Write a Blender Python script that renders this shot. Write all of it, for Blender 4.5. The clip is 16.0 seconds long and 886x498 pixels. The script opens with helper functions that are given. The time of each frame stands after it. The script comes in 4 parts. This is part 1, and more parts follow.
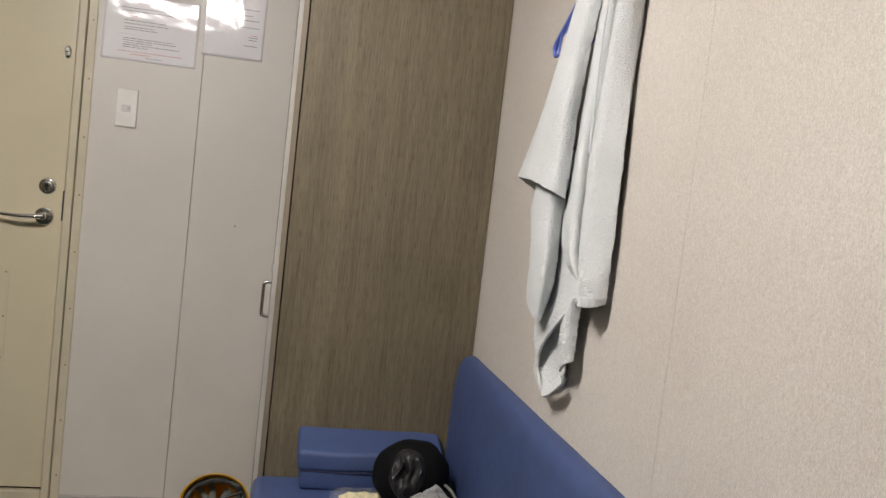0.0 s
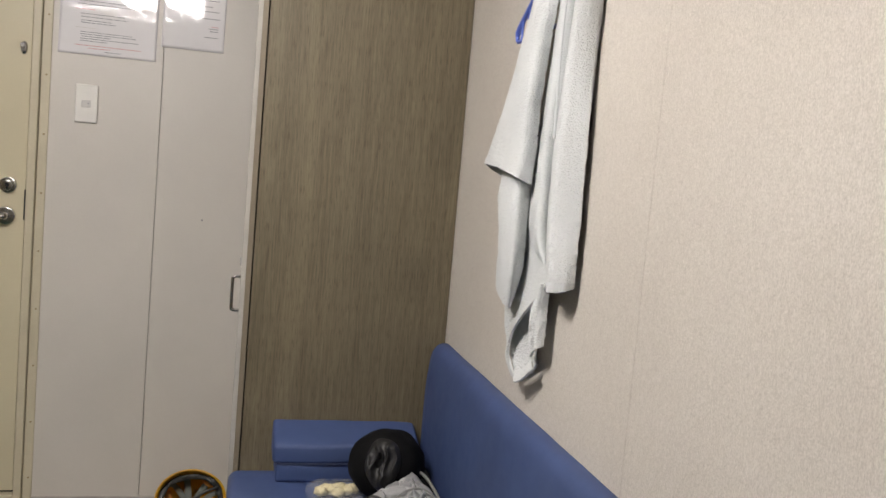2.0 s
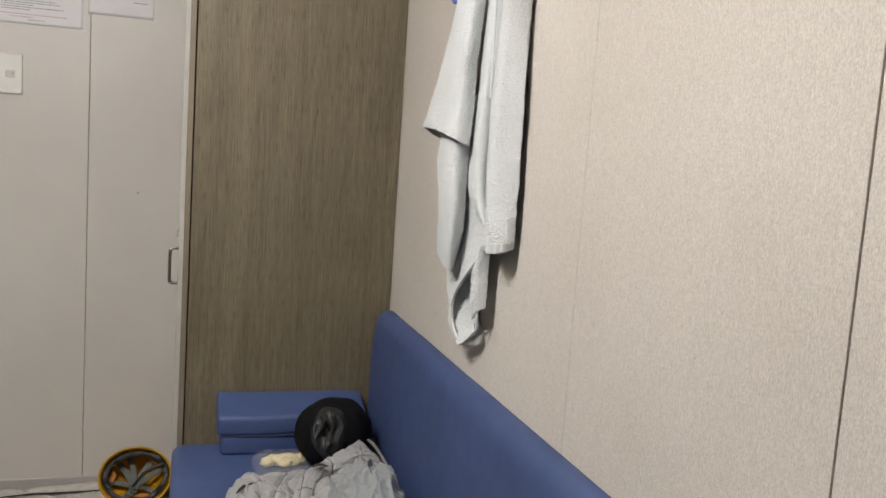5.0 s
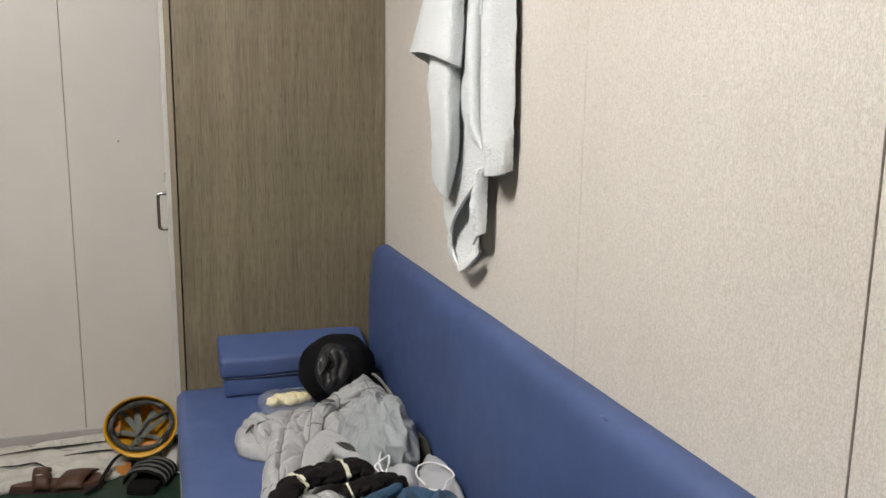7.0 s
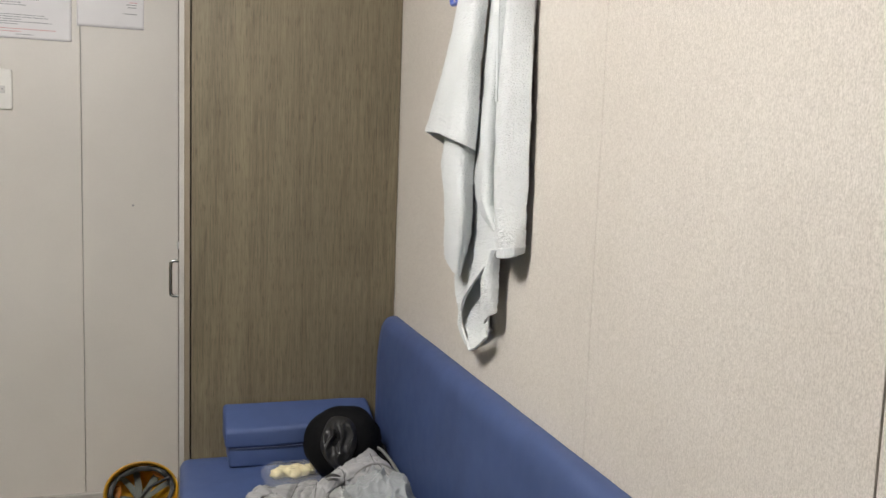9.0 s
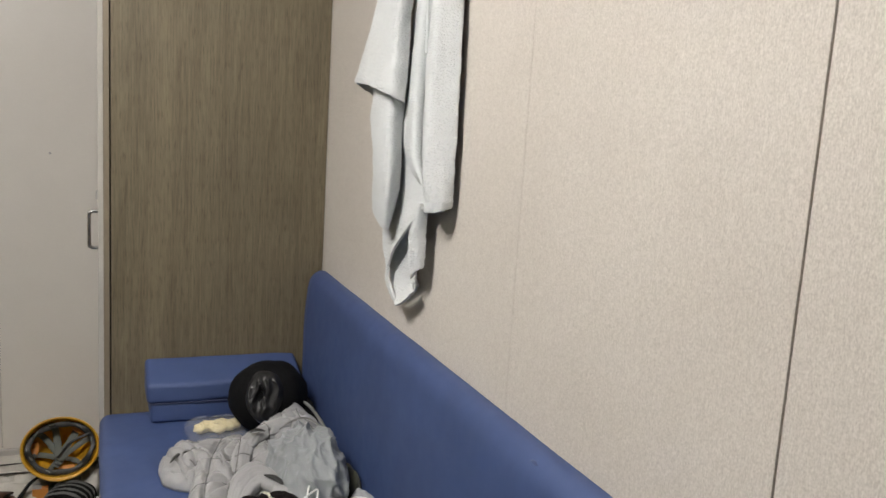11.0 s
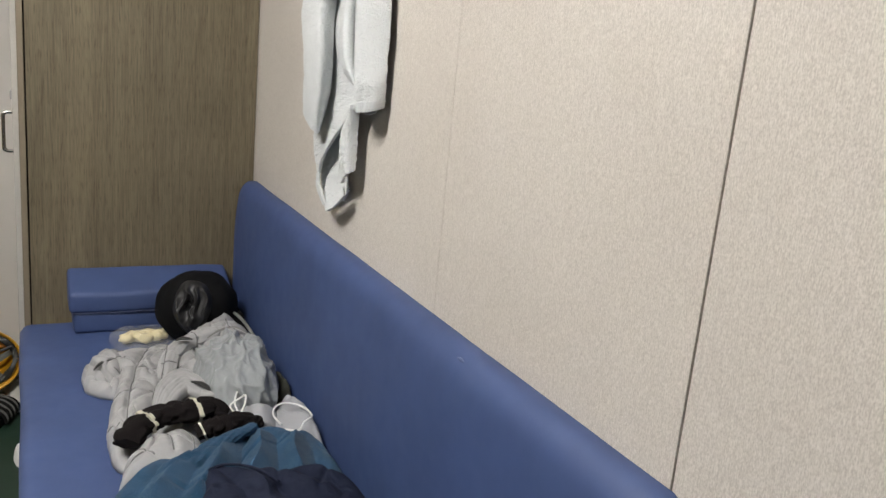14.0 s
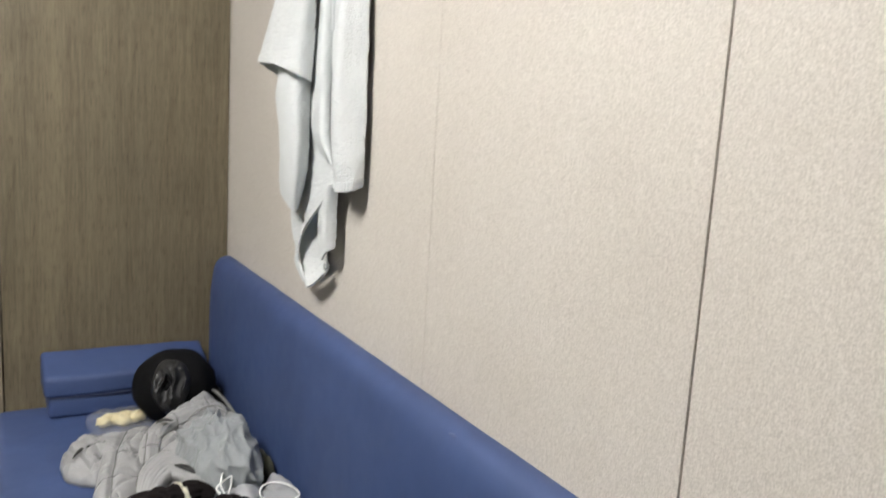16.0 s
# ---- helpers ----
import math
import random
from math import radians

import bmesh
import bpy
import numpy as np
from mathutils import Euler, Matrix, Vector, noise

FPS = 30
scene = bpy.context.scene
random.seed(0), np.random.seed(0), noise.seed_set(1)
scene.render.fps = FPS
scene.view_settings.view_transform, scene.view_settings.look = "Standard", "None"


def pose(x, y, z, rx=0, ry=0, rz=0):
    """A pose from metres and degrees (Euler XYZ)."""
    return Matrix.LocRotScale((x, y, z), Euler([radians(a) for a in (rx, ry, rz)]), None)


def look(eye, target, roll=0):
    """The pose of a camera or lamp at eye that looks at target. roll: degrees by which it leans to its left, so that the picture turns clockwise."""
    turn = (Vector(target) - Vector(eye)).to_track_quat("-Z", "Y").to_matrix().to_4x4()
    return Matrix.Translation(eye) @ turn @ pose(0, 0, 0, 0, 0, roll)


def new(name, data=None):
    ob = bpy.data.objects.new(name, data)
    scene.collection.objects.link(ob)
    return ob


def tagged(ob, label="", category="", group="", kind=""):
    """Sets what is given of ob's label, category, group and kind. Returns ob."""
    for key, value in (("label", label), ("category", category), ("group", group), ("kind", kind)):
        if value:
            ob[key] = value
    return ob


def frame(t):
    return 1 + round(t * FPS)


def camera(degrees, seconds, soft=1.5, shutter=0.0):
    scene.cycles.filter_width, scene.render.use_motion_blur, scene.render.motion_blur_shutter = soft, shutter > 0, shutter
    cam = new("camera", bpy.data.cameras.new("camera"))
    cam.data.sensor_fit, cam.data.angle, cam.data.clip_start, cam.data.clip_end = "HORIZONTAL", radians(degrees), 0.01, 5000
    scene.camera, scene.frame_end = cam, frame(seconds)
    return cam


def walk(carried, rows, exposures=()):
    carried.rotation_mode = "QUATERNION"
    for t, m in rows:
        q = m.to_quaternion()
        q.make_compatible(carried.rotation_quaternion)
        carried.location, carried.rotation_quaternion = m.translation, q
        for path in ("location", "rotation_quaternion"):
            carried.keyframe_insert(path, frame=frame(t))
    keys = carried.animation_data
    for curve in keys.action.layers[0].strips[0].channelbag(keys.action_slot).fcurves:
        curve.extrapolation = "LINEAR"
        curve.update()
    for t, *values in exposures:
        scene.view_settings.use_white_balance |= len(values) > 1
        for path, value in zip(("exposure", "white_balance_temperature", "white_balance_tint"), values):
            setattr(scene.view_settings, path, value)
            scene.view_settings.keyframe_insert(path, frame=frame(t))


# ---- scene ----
from mathutils.bvhtree import BVHTree

cam = camera(56.08, 16.0, shutter=0.5)
PATH = [
    (0, (-0.0316, -2.1524, 1.2019), (0.3705, -0.1982, 1.0623), 6.48),
    (0.5, (-0.0374, -2.1507, 1.2011), (0.3824, -0.2007, 1.0559), 6.19),
    (1, (-0.0285, -2.1517, 1.2043), (0.3955, -0.2024, 1.061), 5.7),
    (1.5, (-0.0405, -2.1561, 1.2071), (0.4098, -0.2133, 1.0559), 5.39),
    (2, (-0.0255, -2.1534, 1.2079), (0.445, -0.2166, 1.042), 4.95),
    (2.5, (-0.016, -2.1541, 1.2079), (0.4665, -0.221, 1.0345), 4.18),
    (3, (-0.0136, -2.1638, 1.2076), (0.4928, -0.2368, 1.034), 3.61),
    (5.5, (-0.0042, -2.142, 1.1915), (0.6148, -0.2587, 0.9271), 3.65),
    (6, (-0.0098, -2.1395, 1.194), (0.6363, -0.274, 0.8737), 3.16),
    (6.5, (-0.0188, -2.1392, 1.1808), (0.6207, -0.2797, 0.8154), 2.5),
    (7, (-0.022, -2.1208, 1.168), (0.6031, -0.2571, 0.7995), 0.79),
    (7.5, (-0.0319, -2.1395, 1.1885), (0.5574, -0.2518, 0.8895), 0.81),
    (8, (-0.0309, -2.127, 1.1907), (0.5324, -0.224, 0.9431), 1.67),
    (8.5, (-0.0349, -2.1229, 1.2026), (0.5516, -0.2234, 0.984), 1.8),
    (11, (-0.0184, -2.1154, 1.196), (0.7445, -0.2944, 0.8766), 3.56),
    (11.5, (-0.0073, -2.1172, 1.182), (0.8026, -0.3194, 0.8475), 3.97),
    (12, (-0.0036, -2.126, 1.1786), (0.8511, -0.3577, 0.8006), 4.94),
    (12.5, (0.0019, -2.1189, 1.1629), (0.8785, -0.3693, 0.7501), 5.35),
    (13, (-0.0014, -2.121, 1.16), (0.8884, -0.3837, 0.7241), 5.7),
    (13.5, (0.0018, -2.1183, 1.1532), (0.8964, -0.3851, 0.7108), 5.72),
    (14, (0.0034, -2.1096, 1.1503), (0.8946, -0.3828, 0.6772), 5.34),
    (14.5, (-0.003, -2.1104, 1.1525), (0.8924, -0.3883, 0.6699), 5.21),
    (15, (-0.0076, -2.1092, 1.1576), (0.8763, -0.3766, 0.6922), 5.1),
    (15.5, (-0.0154, -2.1035, 1.1671), (0.875, -0.3642, 0.7403), 5.01),
    (16, (-0.0352, -2.1133, 1.1861), (0.939, -0.4003, 0.8443), 3.38),
]
EXPOSURES = [(0, -0.18, 6650, 13), (1, -0.12, 6650, 13), (3, -0.12, 6620, 12.5), (5.5, -0.15, 6550, 11), (6.5, 0.0, 6500, 10), (7, 0.15, 6500, 10), (8.5, 0.07, 6500, 10), (11, -0.06, 6550, 10.5),
             (12.5, 0.0, 6500, 10), (14.5, 0.07, 6480, 10), (15.5, 0.18, 6450, 9.5), (16, 0.19, 6400, 9)]
walk(cam, [(t, look(eye, target, roll)) for t, eye, target, roll in PATH], EXPOSURES)

# ---- light ----
world = bpy.data.worlds.new("world")
scene.world = world
world.use_nodes = True
world.node_tree.nodes["Background"].inputs[0].default_value = (0.5, 0.5, 0.5, 1)
world.node_tree.nodes["Background"].inputs[1].default_value = 0.02
LAMP_X, LAMP_Y, CEIL = -0.64, -1.26, 2.15
GLOW = 102.0  # brightness of the ceiling light's diffuser, the room's one light


# ---- materials ----
class Mat:
    """A small node builder round one Principled material."""

    def __init__(self, name, rough=0.5, metal=0.0, **more):
        self.m = bpy.data.materials.new(name)
        self.m.use_nodes = True
        self.t = self.m.node_tree
        self.b = self.t.nodes["Principled BSDF"]
        self.b.inputs["Roughness"].default_value = rough
        self.b.inputs["Metallic"].default_value = metal
        for k, v in more.items():
            self.b.inputs[k.replace("_", " ")].default_value = v
        self.co = self.t.nodes.new("ShaderNodeTexCoord").outputs["Object"]

    def node(self, kind, **sets):
        n = self.t.nodes.new(kind)
        for k, v in sets.items():
            n.inputs[k.replace("_", " ")].default_value = v
        return n

    def link(self, a, b):
        self.t.links.new(a, b)

    def noise(self, scale, stretch=(1, 1, 1), detail=4.0, rough=0.55, distort=0.0):
        mp = self.node("ShaderNodeMapping", Scale=stretch)
        self.link(self.co, mp.inputs["Vector"])
        n = self.node("ShaderNodeTexNoise", Scale=scale, Detail=detail, Roughness=rough, Distortion=distort)
        self.link(mp.outputs[0], n.inputs["Vector"])
        return n.outputs["Fac"]

    def ramp(self, fac, stops):
        r = self.t.nodes.new("ShaderNodeValToRGB")
        while len(r.color_ramp.elements) < len(stops):
            r.color_ramp.elements.new(0.5)
        for e, (p, c) in zip(r.color_ramp.elements, stops):
            e.position, e.color = p, (*c, 1) if len(c) == 3 else c
        self.link(fac, r.inputs[0])
        return r.outputs[0]

    def mix(self, fac, a, b, mode="MIX"):
        n = self.t.nodes.new("ShaderNodeMix")
        n.data_type, n.blend_type = "RGBA", mode
        for socket, v in ((n.inputs[0], fac), (n.inputs[6], a), (n.inputs[7], b)):
            if hasattr(v, "links"):
                self.link(v, socket)
            else:
                socket.default_value = v if not isinstance(v, tuple) else (*v, 1)
        return n.outputs[2]

    def color(self, c):
        if isinstance(c, tuple):
            self.b.inputs["Base Color"].default_value = (*c, 1)
        else:
            self.link(c, self.b.inputs["Base Color"])
        return self

    def bump(self, height, strength=0.3, distance=0.002):
        n = self.node("ShaderNodeBump", Strength=strength, Distance=distance)
        self.link(height, n.inputs["Height"])
        if self.b.inputs["Normal"].links:
            self.link(self.b.inputs["Normal"].links[0].from_socket, n.inputs["Normal"])
        self.link(n.outputs[0], self.b.inputs["Normal"])
        return self

    def roughness(self, fac, lo, hi):
        r = self.node("ShaderNodeMapRange", To_Min=lo, To_Max=hi)
        self.link(fac, r.inputs[0])
        self.link(r.outputs[0], self.b.inputs["Roughness"])
        return self


def tinted(name, base, amount=0.12, scale=6.0, fine=120.0, rough=0.5, metal=0.0, bump=0.1, dist=0.001, **more):
    """A plain surface with stains at one scale and grain at another."""
    m = Mat(name, rough, metal, **more)
    dark = tuple(c * (1 - amount) for c in base)
    lite = tuple(min(1, c * (1 + amount * 0.6)) for c in base)
    big = m.ramp(m.noise(scale, detail=5), [(0.3, dark), (0.7, lite)])
    grain = m.noise(fine, detail=2)
    m.color(m.mix(0.25, big, m.ramp(grain, [(0.35, dark), (0.65, lite)])))
    m.bump(grain, bump, dist)
    m.roughness(m.noise(scale * 2.3), rough * 0.85, min(1, rough * 1.15))
    return m.m


def wall_vinyl(name, lo, mid, hi):
    """Woven-look vinyl: short upright flecks over soft stains."""
    m = Mat(name, 0.6)
    fleck = m.noise(1.0, (620, 620, 360), 3, 0.65)
    thread = m.noise(1.0, (900, 900, 110), 2, 0.5)
    both = m.mix(0.34, fleck, thread)
    base = m.ramp(both, [(0.38, lo), (0.5, mid), (0.62, hi)])
    stain = m.ramp(m.noise(2.6, detail=5), [(0.3, (0.90, 0.89, 0.88)), (0.7, (1, 1, 1))])
    m.color(m.mix(1.0, base, stain, "MULTIPLY"))
    m.bump(both, 0.28, 0.0010)
    return m.m


def wood_panel(name, dark, mid, lite):
    """Grey-brown oak foil with upright grain and short pores."""
    m = Mat(name, 0.5)
    broad = m.noise(1.0, (38, 38, 1.6), 5, 0.62, 1.4)
    fine = m.noise(1.0, (300, 300, 9), 3, 0.6, 0.3)
    pore = m.noise(1.0, (560, 560, 30), 2, 0.5)
    c = m.ramp(m.mix(0.62, broad, fine), [(0.28, dark), (0.5, mid), (0.72, lite)])
    p = m.ramp(pore, [(0.34, (0.55, 0.52, 0.48)), (0.46, (1, 1, 1))])
    c = m.mix(0.75, c, p, "MULTIPLY")
    cloud = m.ramp(m.noise(1.0, (5, 5, 1.6), 3), [(0.3, (0.86, 0.86, 0.84)), (0.7, (1.05, 1.04, 1.0))])
    m.color(m.mix(1.0, c, cloud, "MULTIPLY"))
    m.bump(pore, 0.25, 0.0006)
    m.roughness(fine, 0.42, 0.6)
    return m.m


def ridged(m, scale, strength, dist):
    """Creases of crumpled cloth."""
    n = m.node("ShaderNodeTexNoise", Scale=scale, Detail=3.0, Distortion=0.5)
    n.noise_type = "RIDGED_MULTIFRACTAL"
    n.normalize = True
    m.link(m.co, n.inputs["Vector"])
    return m.bump(n.outputs["Fac"], strength, dist)


def fabric(name, base, amount=0.15, weave=700.0, fuzz=0.6, rough=0.9, dist=0.0012, sheen=0.05, scale=9.0, wrinkle=0.0):
    m = Mat(name, rough, Sheen_Weight=sheen, Specular_IOR_Level=0.15)
    dark = tuple(c * (1 - amount) for c in base)
    lite = tuple(min(1, c * (1 + amount * 0.5)) for c in base)
    w = m.noise(weave, detail=2)
    big = m.ramp(m.noise(scale, detail=4), [(0.3, dark), (0.7, lite)])
    m.color(m.mix(0.3, big, m.ramp(w, [(0.3, dark), (0.7, lite)])))
    m.bump(w, fuzz, dist)
    if wrinkle:
        ridged(m, 26.0, 0.9, wrinkle * 1.2)
        ridged(m, 70.0, 0.6, wrinkle * 0.35)
    return m.m


def vinyl(name, base):
    """Upholstery leatherette: fine pebble, soft creases, uneven sheen."""
    m = Mat(name, 0.45)
    dark = tuple(c * 0.86 for c in base)
    lite = tuple(c * 1.08 for c in base)
    big = m.noise(5.0, detail=5)
    m.color(m.ramp(big, [(0.3, dark), (0.7, lite)]))
    m.bump(m.noise(900.0, detail=2), 0.12, 0.0005)
    m.bump(m.noise(14.0, detail=3), 0.12, 0.004)
    m.roughness(m.noise(30.0, detail=4), 0.50, 0.66)
    return m.m


M_WALL = wall_vinyl("beige_woven_vinyl", (0.50, 0.458, 0.405), (0.61, 0.565, 0.505), (0.715, 0.67, 0.607))
M_PANEL = tinted("grey_white_panel", (0.655, 0.617, 0.563), 0.06, 3.0, 300, 0.42, bump=0.06)
M_WOOD = wood_panel("grey_oak", (0.083, 0.067, 0.040), (0.151, 0.124, 0.079), (0.218, 0.184, 0.122))
M_WOOD_EDGE = tinted("oak_edge_band", (0.20, 0.165, 0.115), 0.12, 20, 300, 0.5)
M_STRIP = tinted("pale_edge_plastic", (0.42, 0.40, 0.36), 0.15, 14, 200, 0.3)
M_DARK = tinted("dark_gap", (0.012, 0.011, 0.010), 0.1, rough=0.9)
M_DOOR = tinted("cream_door_paint", (0.63, 0.565, 0.40), 0.06, 3.0, 220, 0.30, bump=0.08)
M_FRAME = tinted("cream_frame_paint", (0.60, 0.54, 0.40), 0.10, 8.0, 220, 0.38)
M_GREYTRIM = tinted("grey_trim", (0.36, 0.35, 0.34), 0.1, 8, 200, 0.5)
M_WALL_FOOT = tinted("wall_foot_tone", (0.46, 0.435, 0.405), 0.1, 8, 200, 0.5)
M_FLOOR = tinted("dark_green_floor", (0.014, 0.038, 0.024), 0.25, 7, 160, 0.5, bump=0.2)
M_CEIL = tinted("toned_white_ceiling", (0.62, 0.61, 0.58), 0.04, 3, 200, 0.6)
M_BLUE = vinyl("blue_leatherette", (0.045, 0.073, 0.180))
M_BLUE_WORN = vinyl("scuffed_leatherette", (0.040, 0.062, 0.150))
M_PIPE = vinyl("navy_piping", (0.02, 0.03, 0.08))
M_CHROME = tinted("worn_chrome", (0.72, 0.71, 0.69), 0.15, 60, 400, 0.20, 1.0, bump=0.03)
M_SCREW = tinted("dull_brass_screw", (0.38, 0.30, 0.18), 0.2, 90, 500, 0.4, 1.0)
M_PLATE = tinted("white_switch_plastic", (0.80, 0.78, 0.73), 0.05, 20, 300, 0.35)
M_ROCKER = tinted("grey_switch_plastic", (0.62, 0.60, 0.57), 0.05, 20, 300, 0.35)
M_INK = tinted("printed_ink", (0.16, 0.16, 0.18), 0.2, 60, 500, 0.6)
M_RED = tinted("red_print", (0.60, 0.22, 0.24), 0.2, 60, 500, 0.6)
M_TOWEL = fabric("white_terry", (0.69, 0.71, 0.705), 0.10, 330.0, 0.9, 0.95, 0.0030, 0.1)
M_HEM = fabric("white_hem", (0.66, 0.68, 0.68), 0.06, 600.0, 0.5, 0.9, 0.001)
M_HANGER = tinted("blue_hanger_plastic", (0.10, 0.16, 0.55), 0.1, 20, 300, 0.35)
M_JACKET = fabric("grey_nylon", (0.345, 0.346, 0.343), 0.12, 900.0, 0.15, 0.42, 0.0006, 0.1, wrinkle=0.0045)
# Darker than the nylon: shade of the seams and folds as colour.
M_SEAM_SHADE = fabric("grey_seam_shade", (0.15, 0.15, 0.152), 0.15, 900.0, 0.2)
M_LINING = fabric("blue_grey_lining", (0.275, 0.292, 0.298), 0.12, 900.0, 0.2, 0.48, 0.0006, 0.1, wrinkle=0.009)
M_BLACKKNIT = fabric("black_knit", (0.009, 0.007, 0.007), 0.3, 500.0, 0.9, 0.95, 0.002, 0.0)
M_CREAM = fabric("cream_knit", (0.62, 0.60, 0.48), 0.15, 500.0, 0.9, 0.95, 0.002)
M_TEAL = fabric("teal_fleece", (0.023, 0.069, 0.130), 0.35, 380.0, 0.9, 0.95, 0.004, 0.1, 22.0)
M_NAVY = fabric("navy_cotton", (0.013, 0.017, 0.034), 0.25, 600.0, 0.5, 0.9, 0.001, 0.0, wrinkle=0.008)
M_MASK = fabric("grey_mask_cloth", (0.34, 0.345, 0.355), 0.12, 700.0, 0.3, 0.85, 0.001)
M_CORD = fabric("white_cord", (0.78, 0.78, 0.76), 0.05)
M_FELT = fabric("black_wool", (0.004, 0.004, 0.0045), 0.3, 500.0, 0.8, 0.8, 0.0015, 0.0)
M_HATLEATHER = tinted("black_leather", (0.016, 0.016, 0.0165), 0.3, 30, 300, 0.46, bump=0.25)
M_HELMET = tinted("yellow_helmet_shell", (0.60, 0.32, 0.020), 0.12, 14, 200, 0.35)
M_WEB = fabric("grey_green_webbing", (0.16, 0.17, 0.15), 0.2, 600.0, 0.5)
M_BLACKPL = tinted("black_plastic", (0.020, 0.020, 0.019), 0.2, 30, 300, 0.5)
M_BROWN = tinted("brown_leather", (0.075, 0.034, 0.020), 0.3, 22, 260, 0.5, bump=0.25)
M_SOLE = tinted("dark_brown_sole", (0.040, 0.024, 0.017), 0.3, 22, 260, 0.7)
M_GREYSTRIPE = tinted("grey_rubber_stripe", (0.20, 0.20, 0.19), 0.2, 30, 300, 0.6)
M_RAG = fabric("white_cotton_rag", (0.56, 0.54, 0.49), 0.2, 500.0, 0.7, 0.95, 0.0015, 0.05, 16.0, 0.010)
M_RUBBER = fabric("black_rubber", (0.008, 0.008, 0.008), 0.3, 400.0, 0.4, 0.85, 0.0008, 0.0)
M_BANDSTRIPE = fabric("grey_band_stripe", (0.13, 0.13, 0.125), 0.2, 500.0, 0.5)
M_RAG_LINE = fabric("dark_rag_line", (0.035, 0.03, 0.028), 0.3, 500.0, 0.7)
M_ORANGE = tinted("orange_card", (0.60, 0.24, 0.05), 0.15, 40, 300, 0.5)
M_FOOD = tinted("pale_yellow_bread", (0.74, 0.64, 0.36), 0.15, 40, 300, 0.7, bump=0.5)


def paper_mat():
    """Printed sheet under a wrinkled, glossy laminating film."""
    m = Mat("laminated_paper", 0.55, Coat_Weight=1.0, Coat_Roughness=0.07)
    m.color(m.ramp(m.noise(9.0), [(0.3, (0.78, 0.76, 0.77)), (0.7, (0.83, 0.81, 0.82))]))
    n = m.node("ShaderNodeBump", Strength=0.35, Distance=0.006)
    m.link(m.noise(4.0, (1.0, 1.0, 1.6), 3, 0.45, 0.6), n.inputs["Height"])
    m.link(n.outputs[0], m.b.inputs["Coat Normal"])
    return m.m


def clear_film():
    m = Mat("clear_plastic_film", 0.12, Transmission_Weight=0.0, Alpha=0.13)
    m.color((0.85, 0.86, 0.86))
    m.bump(m.noise(60.0, detail=3), 0.8, 0.004)
    return m.m


def glow():
    m = Mat("lit_diffuser", 0.5, Emission_Strength=GLOW)
    m.color((0.8, 0.8, 0.78))
    m.b.inputs["Emission Color"].default_value = (1.0, 0.968, 0.942, 1)
    return m.m


M_PAPER, M_FILM, M_GLOW = paper_mat(), clear_film(), glow()


# ---- building helpers ----
def finish(name, bm, material, parent=None, label="", smooth=False):
    me = bpy.data.meshes.new(name)
    bmesh.ops.recalc_face_normals(bm, faces=bm.faces)
    bm.to_mesh(me)
    bm.free()
    for mt in material if isinstance(material, (list, tuple)) else (material,):
        me.materials.append(mt)
    if smooth:
        me.polygons.foreach_set("use_smooth", [True] * len(me.polygons))
    ob = new(name, me)
    if parent:
        ob.parent = parent
        ob.matrix_parent_inverse = parent.matrix_basis.inverted()
    if label:
        ob["label"] = label
    return ob


def part(name, bm, material, parent, label="", smooth=False):
    return finish(name, bm, material, parent, label, smooth)


def thing(name, at, label, category, group="", kind=""):
    e = new(name)
    e.empty_display_size = 0.05
    e.matrix_basis = Matrix.Translation(at)
    return tagged(e, label, category, group, kind)


def box(x0, x1, y0, y1, z0, z1, bevel=0.0, seg=2, bm=None):
    b = bmesh.new()
    bmesh.ops.create_cube(b, size=1)
    for v in b.verts:
        v.co = ((x0 + x1) / 2 + v.co.x * (x1 - x0), (y0 + y1) / 2 + v.co.y * (y1 - y0), (z0 + z1) / 2 + v.co.z * (z1 - z0))
    if bevel:
        bmesh.ops.bevel(b, geom=b.edges[:], offset=bevel, segments=seg, affect="EDGES", profile=0.5)
    return merge(b, bm)


def merge(b, bm):
    if bm is None:
        return b
    me = bpy.data.meshes.new("tmp")
    b.to_mesh(me)
    bm.from_mesh(me)
    bpy.data.meshes.remove(me)
    b.free()
    return bm


def cyl(p, q, r, r2=None, seg=24, bevel=0.0, bm=None):
    p, q = Vector(p), Vector(q)
    b = bmesh.new()
    bmesh.ops.create_cone(b, cap_ends=True, segments=seg, radius1=r, radius2=r if r2 is None else r2, depth=(q - p).length)
    if bevel:
        rim = [e for e in b.edges if any(len(f.verts) > 4 for f in e.link_faces)]
        bmesh.ops.bevel(b, geom=rim, offset=bevel, segments=3, affect="EDGES", profile=0.5)
    b.transform(Matrix.Translation((p + q) / 2) @ (q - p).to_track_quat("Z", "Y").to_matrix().to_4x4())
    return merge(b, bm)


def spline(pts, n, closed=False):
    """Points along a Catmull-Rom curve through pts (tuples of any one length)."""
    P = np.array(pts, float)
    k = len(P)
    out = []
    for i in range(n):
        s = i / n * k if closed else i / (n - 1) * (k - 1)
        j = min(int(s), k - 1 if closed else k - 2)
        f = s - j
        pick = (lambda a: P[a % k]) if closed else (lambda a: P[min(max(a, 0), k - 1)])
        a, b, c, d = pick(j - 1), pick(j), pick(j + 1), pick(j + 2)
        out.append(0.5 * (2 * b + (c - a) * f + (2 * a - 5 * b + 4 * c - d) * f * f + (3 * b - a - 3 * c + d) * f ** 3))
    return np.array(out)


